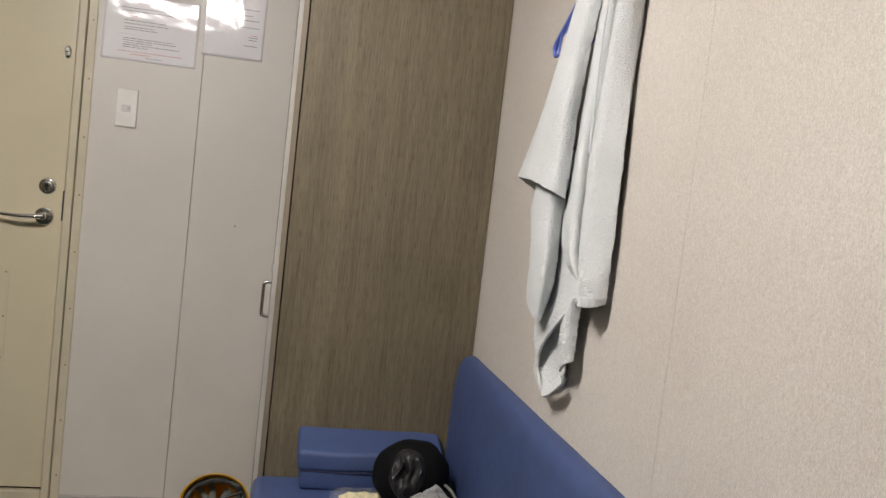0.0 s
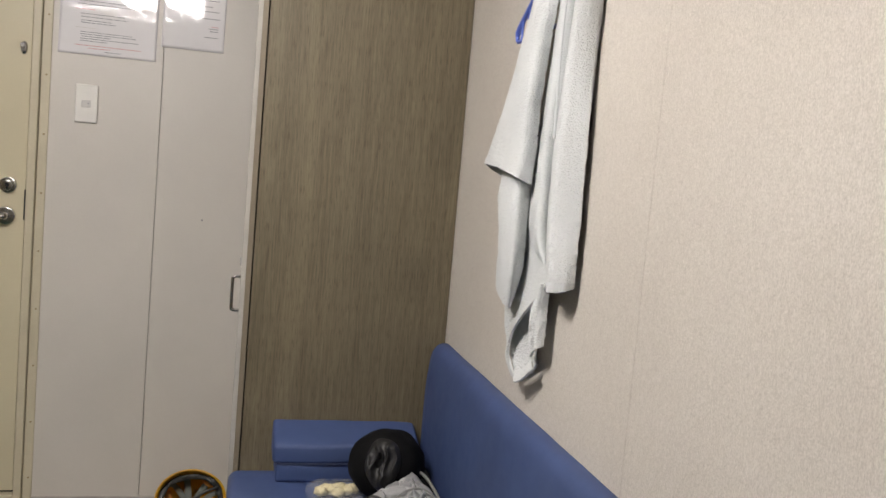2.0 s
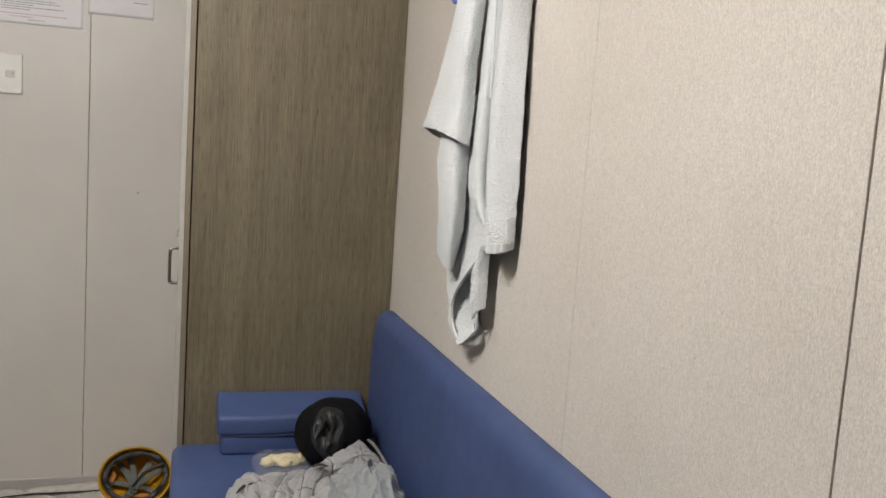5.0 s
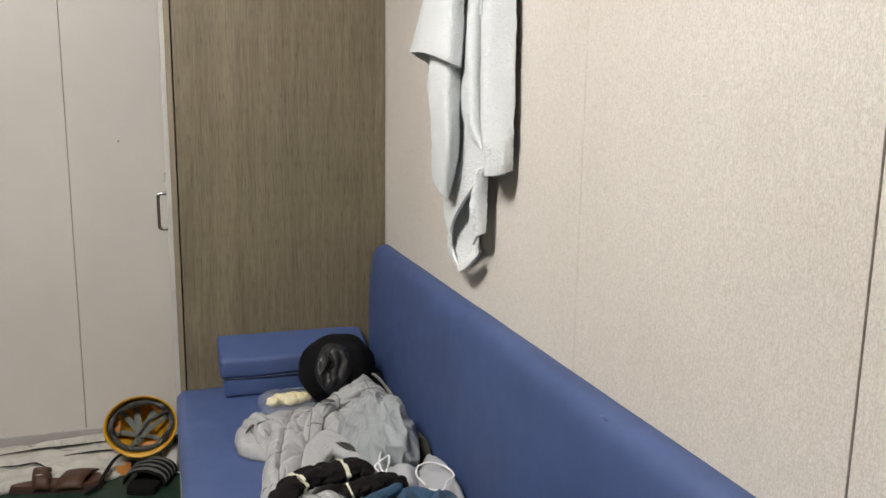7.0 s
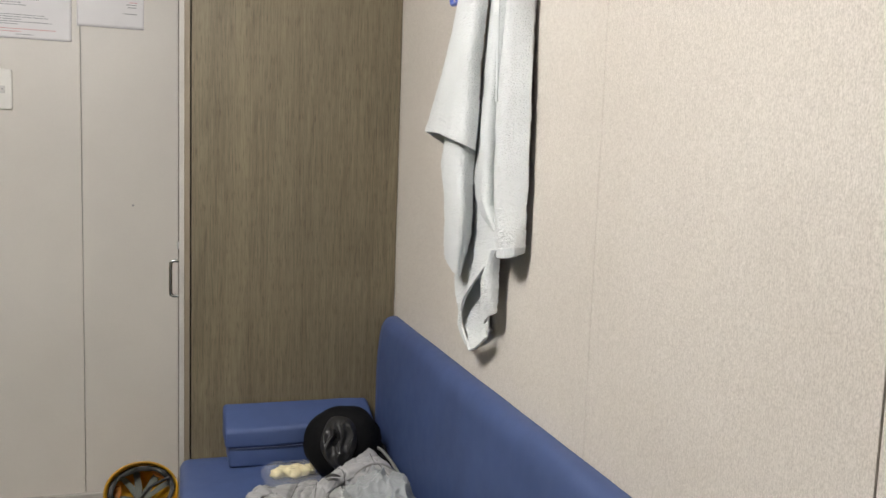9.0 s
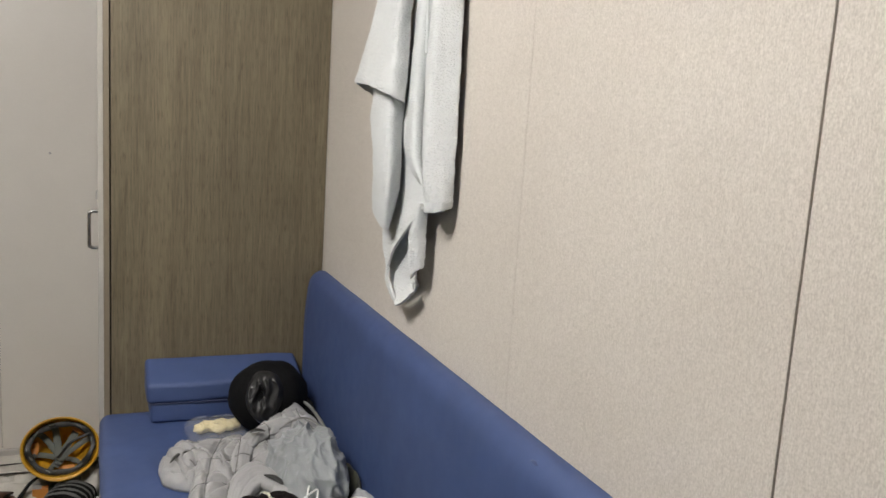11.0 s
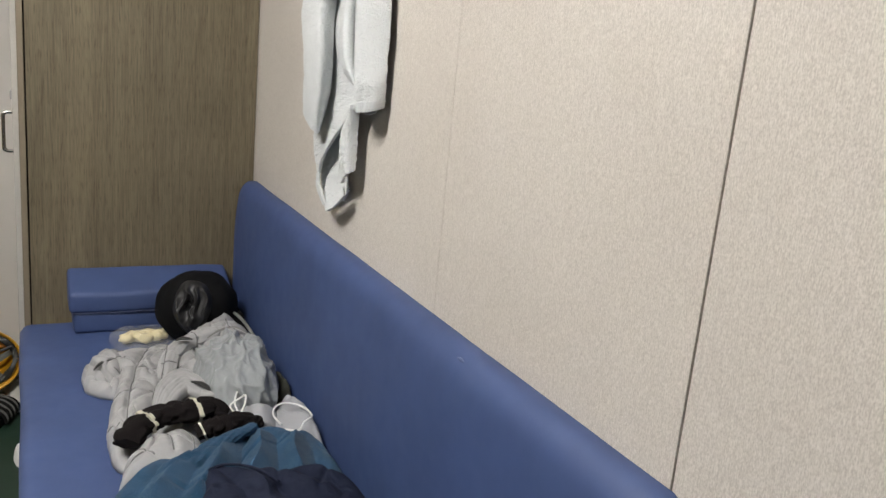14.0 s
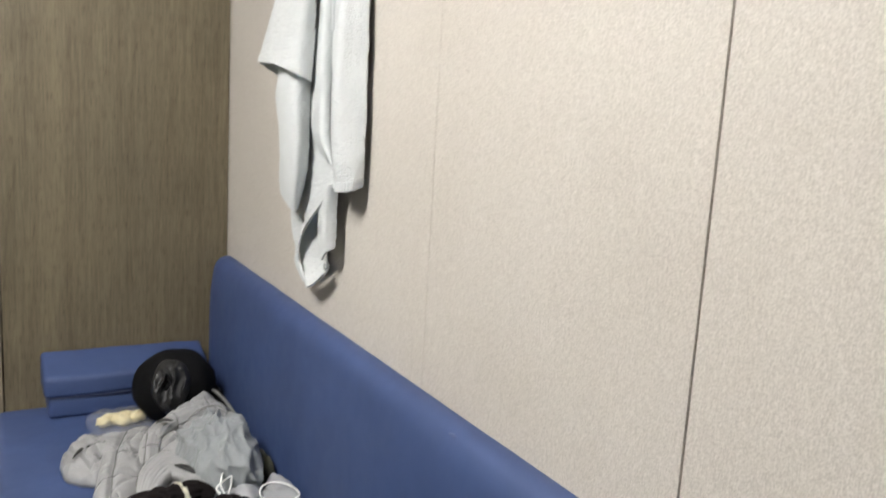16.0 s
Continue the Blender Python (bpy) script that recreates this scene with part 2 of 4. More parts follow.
def sweep(pts, radius, n=40, seg=14, flat=1.0, shape=None, bm=None, up=(0, 0, 1)):
    """A tube through pts; radius: a number or a function of 0..1; flat squeezes it along up; shape(s, angle) scales it."""
    b = bmesh.new()
    C = spline(pts, n)
    rings = []
    for i in range(n):
        s = i / (n - 1)
        tan = Vector(C[min(i + 1, n - 1)] - C[max(i - 1, 0)]).normalized()
        side = tan.cross(Vector(up))
        side = side.normalized() if side.length > 1e-4 else Vector((1, 0, 0))
        nor = side.cross(tan).normalized()
        r = radius(s) if callable(radius) else radius
        ring = []
        for k in range(seg):
            a = 2 * math.pi * k / seg
            g = r * (shape(s, a) if shape else 1)
            ring.append(b.verts.new(Vector(C[i]) + side * (g * math.cos(a)) + nor * (g * flat * math.sin(a))))
        rings.append(ring)
    for p, q in zip(rings, rings[1:]):
        for k in range(seg):
            b.faces.new((p[k], p[(k + 1) % seg], q[(k + 1) % seg], q[k]))
    b.faces.new([b.verts.new(v.co) for v in rings[0]][::-1])
    b.faces.new([b.verts.new(v.co) for v in rings[-1]])
    return merge(b, bm)


def nz(x, y, z=0.0):
    return noise.noise(Vector((x, y, z)))


def ridge(x, y, z=0.0):
    """Sharp fold lines, 0 to 1."""
    return (1 - min(1, abs(noise.noise(Vector((x, y, z))) * 2.2))) ** 2


def heap(outline, base, height, relief, rings=40, spokes=120, power=2.6, wobble=0.004, bm=None):
    """A soft thing lying on a flat place: a rounded mound inside an outline, whose top relief(x, y, r) lifts or sinks."""
    b = bmesh.new()
    B = spline(outline, spokes, True)
    c = B.mean(axis=0)
    grid = []
    for i in range(rings + 1):
        r = (i + 0.5) / (rings + 0.5)
        row = []
        for k in range(spokes):
            x, y = c + (B[k] - c) * r
            x += wobble * nz(x * 30, y * 30, 3) * r
            y += wobble * nz(x * 30, y * 30, 7) * r
            h = height * (1 - r ** power) ** 0.5 + relief(x, y, r) * (1 - r ** 3)
            row.append(b.verts.new((x, y, base + max(h, 0.002 * (1 - r)))))
        grid.append(row)
    for p, q in zip(grid, grid[1:]):
        for k in range(spokes):
            b.faces.new((p[k], p[(k + 1) % spokes], q[(k + 1) % spokes], q[k]))
    b.faces.new(grid[0])
    b.faces.new(grid[-1][::-1])
    return merge(b, bm)


# ---- structure ----
XR, YB, XL, YF = 0.527, 0.732, -2.30, -3.90

floor = tagged(finish("floor", box(XL - 0.1, XR + 0.1, YF - 0.1, YB + 0.1, -0.05, 0.0), M_FLOOR),
               "dark green vinyl floor of a ship's cabin", "floor", kind="structure")
# Unseen ceiling; its white is lowered to weaken the bounced light.
ceiling = tagged(finish("ceiling", box(XL - 0.1, XR + 0.1, YF - 0.1, YB + 0.1, CEIL, CEIL + 0.05), M_CEIL),
                 "unseen cabin ceiling, toned down from white to cut bounced light", "ceiling", kind="structure")
# Unseen walls, given the dark wood so that less light bounces back.
tagged(finish("wall_west", box(XL - 0.1, XL, YF - 0.1, YB + 0.1, 0, CEIL), M_WOOD),
       "unseen cabin wall in dark oak, cutting bounced light", "wall", kind="structure")
tagged(finish("wall_south", box(XL, XR + 0.1, YF - 0.1, YF, 0, CEIL), M_WOOD),
       "unseen cabin wall in dark oak, cutting bounced light", "wall", kind="structure")

wall_right = tagged(finish("wall_east", box(XR + 0.012, XR + 0.1, YF, YB + 0.1, 0, CEIL), M_DARK),
                    "beige woven-look vinyl wall with upright panel joints", "wall", kind="structure")
# panel edges along the wall: the joint at -1.5955 is a wide dark groove, the others are hairlines
EDGES = [(YF, -3.6525, 0.0004), (-3.6525, -3.1375, 0.0004), (-3.1375, -2.6225, 0.0016), (-2.6225, -2.1075, 0.0004), (-2.1075, -1.5955, 0.0012), (-1.5955, -1.085, 0.0005), (-1.085, -0.56, 0.0003), (-0.56, YB, 0.0003)]
for i, (a, b, g) in enumerate(EDGES):
    ga = EDGES[i - 1][2] if i else 0.0
    part("panel", box(XR, XR + 0.0118, a + ga, b - g, 0, CEIL, 0.0006, 1), M_WALL, wall_right)

wall_back = tagged(finish("wall_north", box(XL, XR + 0.012, YB + 0.014, YB + 0.1, 0, CEIL), M_DARK),
                   "light grey laminate cabin wall in upright panels", "wall", kind="structure")
DOOR_L, DOOR_R, DOOR_B, DOOR_T = -1.44, -0.702, 0.075, 1.98
for a, b in ((-0.645, -0.3109), (-0.3091, 0.0), (XL, -1.50)):
    part("panel", box(a, b, YB, YB + 0.0138, 0.0, CEIL, 0.0007, 1), M_PANEL, wall_back)
part("panel", box(-1.50, -0.645, YB, YB + 0.0138, DOOR_T + 0.05, CEIL, 0.0007, 1), M_PANEL, wall_back)

part("dent", cyl((-0.159, YB - 0.0006, 1.003), (-0.159, YB - 0.0001, 1.003), 0.0028, 0.0038, 12), M_GREYTRIM, wall_back, "small grey mark")
# Added strip: its colour holds the wall's darkening towards the floor.
tagged(finish("baseboard", box(-0.645, 0.0, YB - 0.012, YB - 0.0005, 0.0, 0.055, 0.004), M_WALL_FOOT),
       "added strip at the wall's foot, darker than the panels", "baseboard", kind="structure")
# door with its frame
door = thing("door_1", (-1.07, YB, 0.0), "closed cream painted steel cabin door with chrome lever", "door", kind="structure")
part("leaf", box(DOOR_L, DOOR_R, YB - 0.004, YB + 0.012, DOOR_B, DOOR_T, 0.002), M_DOOR, door)
fr = box(DOOR_R + 0.004, -0.674, YB - 0.020, YB + 0.012, 0.0, DOOR_T + 0.04, 0.003)
box(DOOR_L - 0.032, DOOR_L - 0.004, YB - 0.020, YB + 0.012, 0.0, DOOR_T + 0.04, 0.003, bm=fr)
box(DOOR_L - 0.004, DOOR_R + 0.004, YB - 0.020, YB + 0.012, DOOR_T + 0.004, DOOR_T + 0.04, 0.003, bm=fr)
part("door_frame", fr, M_FRAME, door)
fl = box(-0.672, -0.645, YB - 0.006, YB + 0.012, 0.0, DOOR_T + 0.06, 0.002)
flange = part("frame_flange", fl, M_FRAME, door)
for k in range(10):
    z = 0.12 + 0.187 * k
    part("screw", cyl((-0.656, YB - 0.0085, z), (-0.656, YB - 0.0055, z), 0.0032, seg=12, bevel=0.0008), M_SCREW, flange)
part("door_sill", box(DOOR_L - 0.004, DOOR_R + 0.004, YB - 0.022, YB + 0.012, 0.0, DOOR_B - 0.008, 0.003), M_FRAME, door)
part("lock_plate", box(DOOR_R - 0.0035, DOOR_R + 0.0005, YB - 0.0065, YB - 0.003, 0.965, 1.062, 0.0006, 1), M_BLACKPL, door, "dark steel lock faceplate")
# lever handle
HX, HZ = -0.756, 0.976
lever = cyl((HX, YB - 0.014, HZ), (HX, YB - 0.004, HZ), 0.028, 0.030, 32, 0.003)
cyl((HX, YB - 0.05, HZ), (HX, YB - 0.012, HZ), 0.012, seg=20, bm=lever)
sweep([(HX, YB - 0.05, HZ), (HX - 0.02, YB - 0.056, HZ), (HX - 0.07, YB - 0.058, HZ - 0.003), (HX - 0.127, YB - 0.050, HZ - 0.001)],
      lambda s: 0.0115 - 0.005 * s, 24, 14, 0.8, bm=lever)
part("lever_handle", lever, M_CHROME, door, "polished chrome lever", True)
bolt = cyl((-0.753, YB - 0.012, 1.073), (-0.753, YB - 0.004, 1.073), 0.0255, 0.0275, 32, 0.003)
cyl((-0.753, YB - 0.018, 1.073), (-0.753, YB - 0.010, 1.073), 0.016, 0.018, 28, 0.002, bm=bolt)
lockring = part("deadbolt", bolt, M_CHROME, door, "chrome lock cylinder rosette", True)
kh = cyl((-0.753, YB - 0.0195, 1.075), (-0.753, YB - 0.0175, 1.075), 0.0065, seg=16)
box(-0.7552, -0.7508, YB - 0.0193, YB - 0.0176, 1.061, 1.075, bm=kh)
part("keyhole", kh, M_DARK, lockring)
lat = bmesh.new()
bmesh.ops.create_uvsphere(lat, u_segments=28, v_segments=16, radius=1, matrix=Matrix.LocRotScale((-0.724, YB - 0.004, 1.505), None, (0.0115, 0.008, 0.021)))
cyl((-0.724, YB - 0.022, 1.512), (-0.724, YB - 0.011, 1.512), 0.008, 0.006, 16, 0.001, bm=lat)
cyl((-0.724, YB - 0.019, 1.497), (-0.724, YB - 0.011, 1.497), 0.006, 0.005, 16, 0.001, bm=lat)
part("door_latch", lat, M_CHROME, door, "small chrome privacy latch")
kick = part("escape_panel", box(-1.28, -0.846, YB - 0.0065, YB - 0.0035, 0.49, 0.795, 0.001, 1), M_DOOR, door, "cream kick-out panel")
for z in (0.785, 0.64, 0.505):
    part("screw", cyl((-0.856, YB - 0.0085, z), (-0.856, YB - 0.006, z), 0.0032, seg=12, bevel=0.0008), M_SCREW, kick)

# ceiling light behind the viewer
light = thing("ceiling_light", (LAMP_X, LAMP_Y, CEIL), "lit white rectangular ceiling light", "ceiling light")
part("housing", box(LAMP_X - 0.36, LAMP_X + 0.36, LAMP_Y - 0.14, LAMP_Y + 0.14, CEIL - 0.03, CEIL - 0.0005, 0.004), M_CEIL, light)
part("diffuser", box(LAMP_X - 0.32, LAMP_X + 0.32, LAMP_Y - 0.09, LAMP_Y + 0.09, CEIL - 0.11, CEIL - 0.03, 0.012), M_GLOW, light)

# wardrobe: its oak side faces the seat, its door faces the free floor
wardrobe = thing("wardrobe", (0.26, 0.35, 0.0), "grey-brown oak laminate wardrobe with closed door beside the settee", "wardrobe")
part("side_panel", box(0.0066, XR - 0.0015, 0.0, 0.018, 0.0, CEIL - 0.002, 0.0008, 1), M_WOOD, wardrobe)
part("carcass", box(0.0092, XR - 0.0015, 0.0185, YB - 0.003, 0.0, CEIL - 0.002), M_DARK, wardrobe)
wd = part("door", box(-0.0215, 0.0028, 0.0035, YB - 0.035, 0.06, CEIL - 0.02, 0.0012, 1), [M_WOOD], wardrobe)
part("edge_band", box(-0.0098, 0.0032, 0.0015, 0.0033, 0.06, CEIL - 0.02, 0.0006, 1), M_WOOD_EDGE, wd)
part("edge_strip", box(-0.0222, -0.0101, 0.0018, 0.0033, 0.06, CEIL - 0.02, 0.0006, 1), M_STRIP, wd, "pale grey plastic edge strip")
hd = sweep([(-0.0215, 0.05, 0.913), (-0.034, 0.05, 0.913), (-0.0395, 0.05, 0.910), (-0.042, 0.05, 0.902), (-0.042, 0.05, 0.835), (-0.0395, 0.05, 0.827), (-0.034, 0.05, 0.824), (-0.0215, 0.05, 0.824)],
           0.0042, 60, 12, up=(0, 1, 0))
part("handle", hd, M_CHROME, wd, "satin chrome bow handle", True)
part("catch", box(-0.0265, -0.0215, 0.02, 0.04, 0.945, 0.965, 0.001, 1), M_GREYTRIM, wd)

# ---- settee ----
settee = thing("settee", (0.24, -1.3, 0.0), "long blue leatherette settee with upright padded back", "sofa")
part("plinth", box(0.03, XR - 0.004, -2.9, -0.004, 0.0, 0.28, 0.004), M_PIPE, settee)


def pad(x0, x1, y0, y1, z0, z1, r, puff, name, n=(14, 60)):
    """A padded slab with soft, slightly swollen faces."""
    b = box(x0, x1, y0, y1, z0, z1, r, 4)
    bmesh.ops.subdivide_edges(b, edges=[e for e in b.edges if abs(e.verts[0].co.y - e.verts[1].co.y) > 0.2], cuts=n[1])
    for v in b.verts:
        v.co += Vector((nz(v.co.y * 3, v.co.z * 5, 1), 0, nz(v.co.y * 4, v.co.x * 6, 2))) * puff
    return b


part("seat", pad(-0.021, 0.482, -2.9, -0.004, 0.28, 0.421, 0.024, 0.004, "seat"), M_BLUE, settee, smooth=True)


def backrest(y0, y1):
    b = bmesh.new()
    prof = [(0.5255, 0.40), (0.478, 0.40), (0.474, 0.46), (0.473, 0.55), (0.475, 0.64), (0.478, 0.70), (0.483, 0.742), (0.491, 0.762), (0.502, 0.772), (0.514, 0.775), (0.5255, 0.774)]
    P = spline(prof, 40)
    n = max(8, int((y1 - y0) / 0.03))
    rows = []
    for i in range(n + 1):
        y = y0 + (y1 - y0) * i / n
        e = min(y - y0, y1 - y)
        rnd = 0.012 * max(0, 1 - e / 0.02) ** 2
        rows.append([b.verts.new((min(0.526, px + rnd + 0.002 * nz(y * 4, pz * 7)), y, pz - rnd * (pz > 0.7) + 0.0015 * nz(y * 6, 4))) for px, pz in P])
    for p, q in zip(rows, rows[1:]):
        for k in range(len(P) - 1):
            b.faces.new((p[k], p[k + 1], q[k + 1], q[k]))
    b.faces.new(rows[0])
    b.faces.new(rows[-1][::-1])
    return b


bk = part("backrest", backrest(-1.632, -0.003), M_BLUE, settee, smooth=True)
part("backrest", backrest(-2.9, -1.640), M_BLUE, settee, smooth=True)
part("piping", sweep([(0.475, -1.636, 0.55), (0.480, -1.636, 0.70), (0.491, -1.636, 0.758), (0.506, -1.636, 0.770), (0.522, -1.636, 0.772)], 0.004, 30, 8, up=(0, 1, 0)), M_PIPE, bk)

# folded bolster at the end of the settee
bolster = thing("bolster_cushion", (0.26, -0.06, 0.42), "blue leatherette bolster cushion folded in two on the settee", "cushion")


def slab(x0, x1, y0, y1, z0, z1, r, amp):
    b = box(x0, x1, y0, y1, z0, z1, r, 4)
    bmesh.ops.subdivide_edges(b, edges=[e for e in b.edges if abs(e.verts[0].co.x - e.verts[1].co.x) > 0.2], cuts=30)
    for v in b.verts:
        v.co.z += amp * nz(v.co.x * 8, v.co.y * 9, 5)
        v.co.y += amp * nz(v.co.x * 9, v.co.z * 14, 9)
    return b


def wedge(b):
    """Tilt the top: low at the front, high at the wall."""
    for v in b.verts:
        if v.co.z > 0.49:
            v.co.z += 0.036 * (v.co.y + 0.118) / 0.112 - 0.003 * max(0, (v.co.x - 0.40) / 0.05)
    return b


part("lower_half", slab(0.092, 0.448, -0.113, -0.006, 0.4225, 0.4725, 0.009, 0.002), M_BLUE, bolster, smooth=True)
part("upper_half", wedge(slab(0.083, 0.456, -0.118, -0.006, 0.4728, 0.520, 0.010, 0.003)), M_BLUE, bolster, smooth=True)
part("seam", sweep([(0.092, -0.112, 0.4718), (0.2, -0.115, 0.4712), (0.33, -0.114, 0.4720), (0.448, -0.112, 0.4722)], 0.0026, 30, 8), M_PIPE, bolster)

# ---- things on the walls ----
switch = thing("light_switch", (-0.535, YB, 1.351), "white plastic rocker light switch plate on the wall", "light switch")
part("plate", box(-0.569, -0.501, YB - 0.0095, YB - 0.0003, 1.290, 1.412, 0.004, 3), M_PLATE, switch)
rk = part("rocker", box(-0.5485, -0.5215, YB - 0.0125, YB - 0.0092, 1.339, 1.361, 0.0012, 2), M_ROCKER, switch, "small pale grey rocker")
part("indicator", cyl((-0.528, YB - 0.0135, 1.351), (-0.528, YB - 0.0124, 1.351), 0.0018, seg=10), M_INK, rk)


def notice(x0, x1, z0, z1, turn, label):
    """A laminated sheet with a slightly cockled film and bars for its small print."""
    n = thing("notice", ((x0 + x1) / 2, YB, z0), label, "notice", "laminated notices")
    n["height"] = z1 - z0
    b = bmesh.new()
    nx, nzz = 36, 28
    g = [[b.verts.new((x0 + (x1 - x0) * i / nx + turn * (z1 - z0) * j / nzz,
                       YB - 0.0012 - 0.0010 * (1 - j / nzz) ** 1.4 - 0.0003 * nz(i * 0.22 + x0 * 9, j * 0.26),
                       z0 + (z1 - z0) * j / nzz)) for i in range(nx + 1)] for j in range(nzz + 1)]
    for p, q in zip(g, g[1:]):
        for i in range(nx):
            b.faces.new((p[i], p[i + 1], q[i + 1], q[i]))
    r = bmesh.ops.extrude_face_region(b, geom=b.faces[:])
    for v in r["geom"]:
        if isinstance(v, bmesh.types.BMVert):
            v.co.y = YB - 0.0004
    part("sheet", b, M_PAPER, n, smooth=True)
    return n


def print_line(n, x0, x1, z, h, material):
    f = 1 - (z - n.location.z) / n["height"]
    d = YB - 0.0016 - 0.0010 * f ** 1.4
    part("print_bar", box(x0, x1, d - 0.0004, d, z, z + h), material, n)


rnd = random.Random(4)
left_sheet = notice(-0.628, -0.334, 1.505, 1.715, 0.01, "laminated paper notice with lines of small print taped to the wall")
for k, (zz, a, b, m) in enumerate([(1.517, 0.135, 0.185, M_INK), (1.525, 0.085, 0.150, M_RED), (1.533, 0.045, 0.245, M_RED), (1.547, 0.06, 0.140, M_INK), (1.554, 0.06, 0.235, M_INK), (1.561, 0.065, 0.150, M_INK), (1.568, 0.06, 0.225, M_INK), (1.575, 0.06, 0.215, M_INK), (1.588, 0.045, 0.105, M_ROCKER),
                                  (1.604, 0.06, 0.165, M_INK), (1.611, 0.06, 0.150, M_INK), (1.622, 0.06, 0.20, M_INK), (1.632, 0.06, 0.19, M_INK), (1.646, 0.045, 0.10, M_RED), (1.662, 0.05, 0.22, M_INK), (1.672, 0.05, 0.20, M_INK), (1.690, 0.08, 0.22, M_RED)]):
    x = -0.624 + a
    while x < -0.624 + b:
        w = rnd.uniform(0.008, 0.03)
        print_line(left_sheet, x, min(x + w, -0.624 + b), zz, 0.0017, m)
        x += w + 0.0025
right_sheet = notice(-0.319, -0.124, 1.557, 1.835, 0.008, "laminated paper notice with a shiny film taped to the wall")
for zz, a, b, m in ((1.602, 0.13, 0.172, M_INK), (1.622, 0.145, 0.17, M_INK), (1.630, 0.14, 0.172, M_INK), (1.637, 0.15, 0.172, M_RED), (1.662, 0.12, 0.175, M_INK), (1.685, 0.03, 0.172, M_INK), (1.70, 0.03, 0.15, M_INK), (1.72, 0.03, 0.17, M_INK), (1.76, 0.03, 0.17, M_INK)):
    print_line(right_sheet, -0.316 + a, -0.316 + b, zz, 0.0017, m)

# towel on a hanger
HY = -0.653
hook = thing("wall_hook", (XR, HY, 1.73), "small chrome coat hook on the beige wall", "hook")
part("hook_plate", box(XR - 0.004, XR - 0.0003, HY - 0.015, HY + 0.015, 1.71, 1.77, 0.0015), M_CHROME, hook)
part("hook_arm", sweep([(XR - 0.003, HY, 1.738), (XR - 0.012, HY, 1.732), (XR - 0.028, HY, 1.734), (XR - 0.034, HY, 1.750)], 0.004, 24, 10), M_CHROME, hook, smooth=True)

hanger = thing("clothes_hanger", (0.507, HY, 1.52), "blue plastic clothes hanger on a wall hook", "clothes hanger")


def hp(y, z):
    return (0.507, HY + y, z)


part("hanger_hook", sweep([hp(0, 1.625), hp(0, 1.68), hp(0.010, 1.715), hp(0.004, 1.745), hp(-0.014, 1.745), hp(-0.022, 1.728)], 0.0035, 30, 10, up=(1, 0, 0)), M_HANGER, hanger, smooth=True)
part("shoulder_bar", sweep([hp(0.195, 1.520), hp(0.185, 1.534), hp(0.13, 1.565), hp(0.06, 1.605), hp(0, 1.625), hp(-0.06, 1.605), hp(-0.13, 1.565), hp(-0.19, 1.52)], 0.0055, 60, 10, up=(1, 0, 0)), M_HANGER, hanger, smooth=True)
part("lower_bar", sweep([hp(0.195, 1.520), hp(0.190, 1.508), hp(0.16, 1.505), hp(0, 1.505), hp(-0.17, 1.506), hp(-0.19, 1.52)], 0.0042, 50, 10, up=(1, 0, 0)), M_HANGER, hanger, smooth=True)
for y, top in ((0.162, 1.545), (0.125, 1.566), (-0.15, 1.55)):
    part("strut", sweep([hp(y, 1.506), hp(y + 0.004, 1.52), hp(y - 0.002, top)], 0.003, 8, 8, up=(1, 0, 0)), M_HANGER, hanger, smooth=True)

towel = thing("towel", (0.45, -0.770, 1.48), "white terry towel draped over a hanger against the wall", "towel")


def bow(u, p=1.0):
    return abs(math.sin(math.pi * min(max(u, 0), 1))) ** p


def cloth(name, cols, material=M_TOWEL, nu=48, nv=150, thick=0.005, fuzz=0.0015, ribs=0.0, lift=0.0):
    """A hanging sheet that follows a few columns of folds, each from top to foot."""
    C = [spline(c, nv) for c in cols]
    b = bmesh.new()
    grid = []
    for j in range(nv):
        row = spline([tuple(c[j]) for c in C], nu + 1)
        out = []
        for i, (x, y, z) in enumerate(row):
            u, v = i / nu, j / (nv - 1)
            x += fuzz * nz(y * 230, z * 230, x * 50) + 0.0022 * nz(y * 20, z * 9, 2) + 0.0010 * nz(y * 60, z * 34, 6) + ribs * math.cos(u * 75)
            y += 0.002 * nz(z * 35, u * 2, 8)
            z += 0.0022 * nz(y * 60, 4) * v + lift * bow(u) * v ** 3
            out.append(b.verts.new((min(x, XR - 0.004), y, z)))
        grid.append(out)
    for p, q in zip(grid, grid[1:]):
        for i in range(nu):
            b.faces.new((p[i], p[i + 1], q[i + 1], q[i]))
    ob = part(name, b, material, towel, smooth=True)
    so = ob.modifiers.new("thickness", "SOLIDIFY")
    so.thickness, so.offset = thick, 0.0
    return ob


# flared outer fold, open at its foot
cloth("wing_fold", [
    [(0.479, -0.744, 1.669), (0.479, -0.688, 1.577), (0.477, -0.632, 1.455), (0.473, -0.596, 1.363), (0.469, -0.565, 1.292), (0.465, -0.542, 1.248)],
    [(0.461, -0.774, 1.670), (0.459, -0.748, 1.578), (0.455, -0.717, 1.455), (0.449, -0.697, 1.364), (0.445, -0.693, 1.292), (0.441, -0.706, 1.241)],
    [(0.457, -0.804, 1.670), (0.455, -0.804, 1.578), (0.451, -0.802, 1.455), (0.447, -0.804, 1.364), (0.445, -0.810, 1.292), (0.443, -0.820, 1.225)],
    [(0.475, -0.826, 1.669), (0.475, -0.826, 1.578), (0.474, -0.810, 1.455), (0.474, -0.807, 1.363), (0.474, -0.817, 1.282), (0.473, -0.829, 1.211)]])
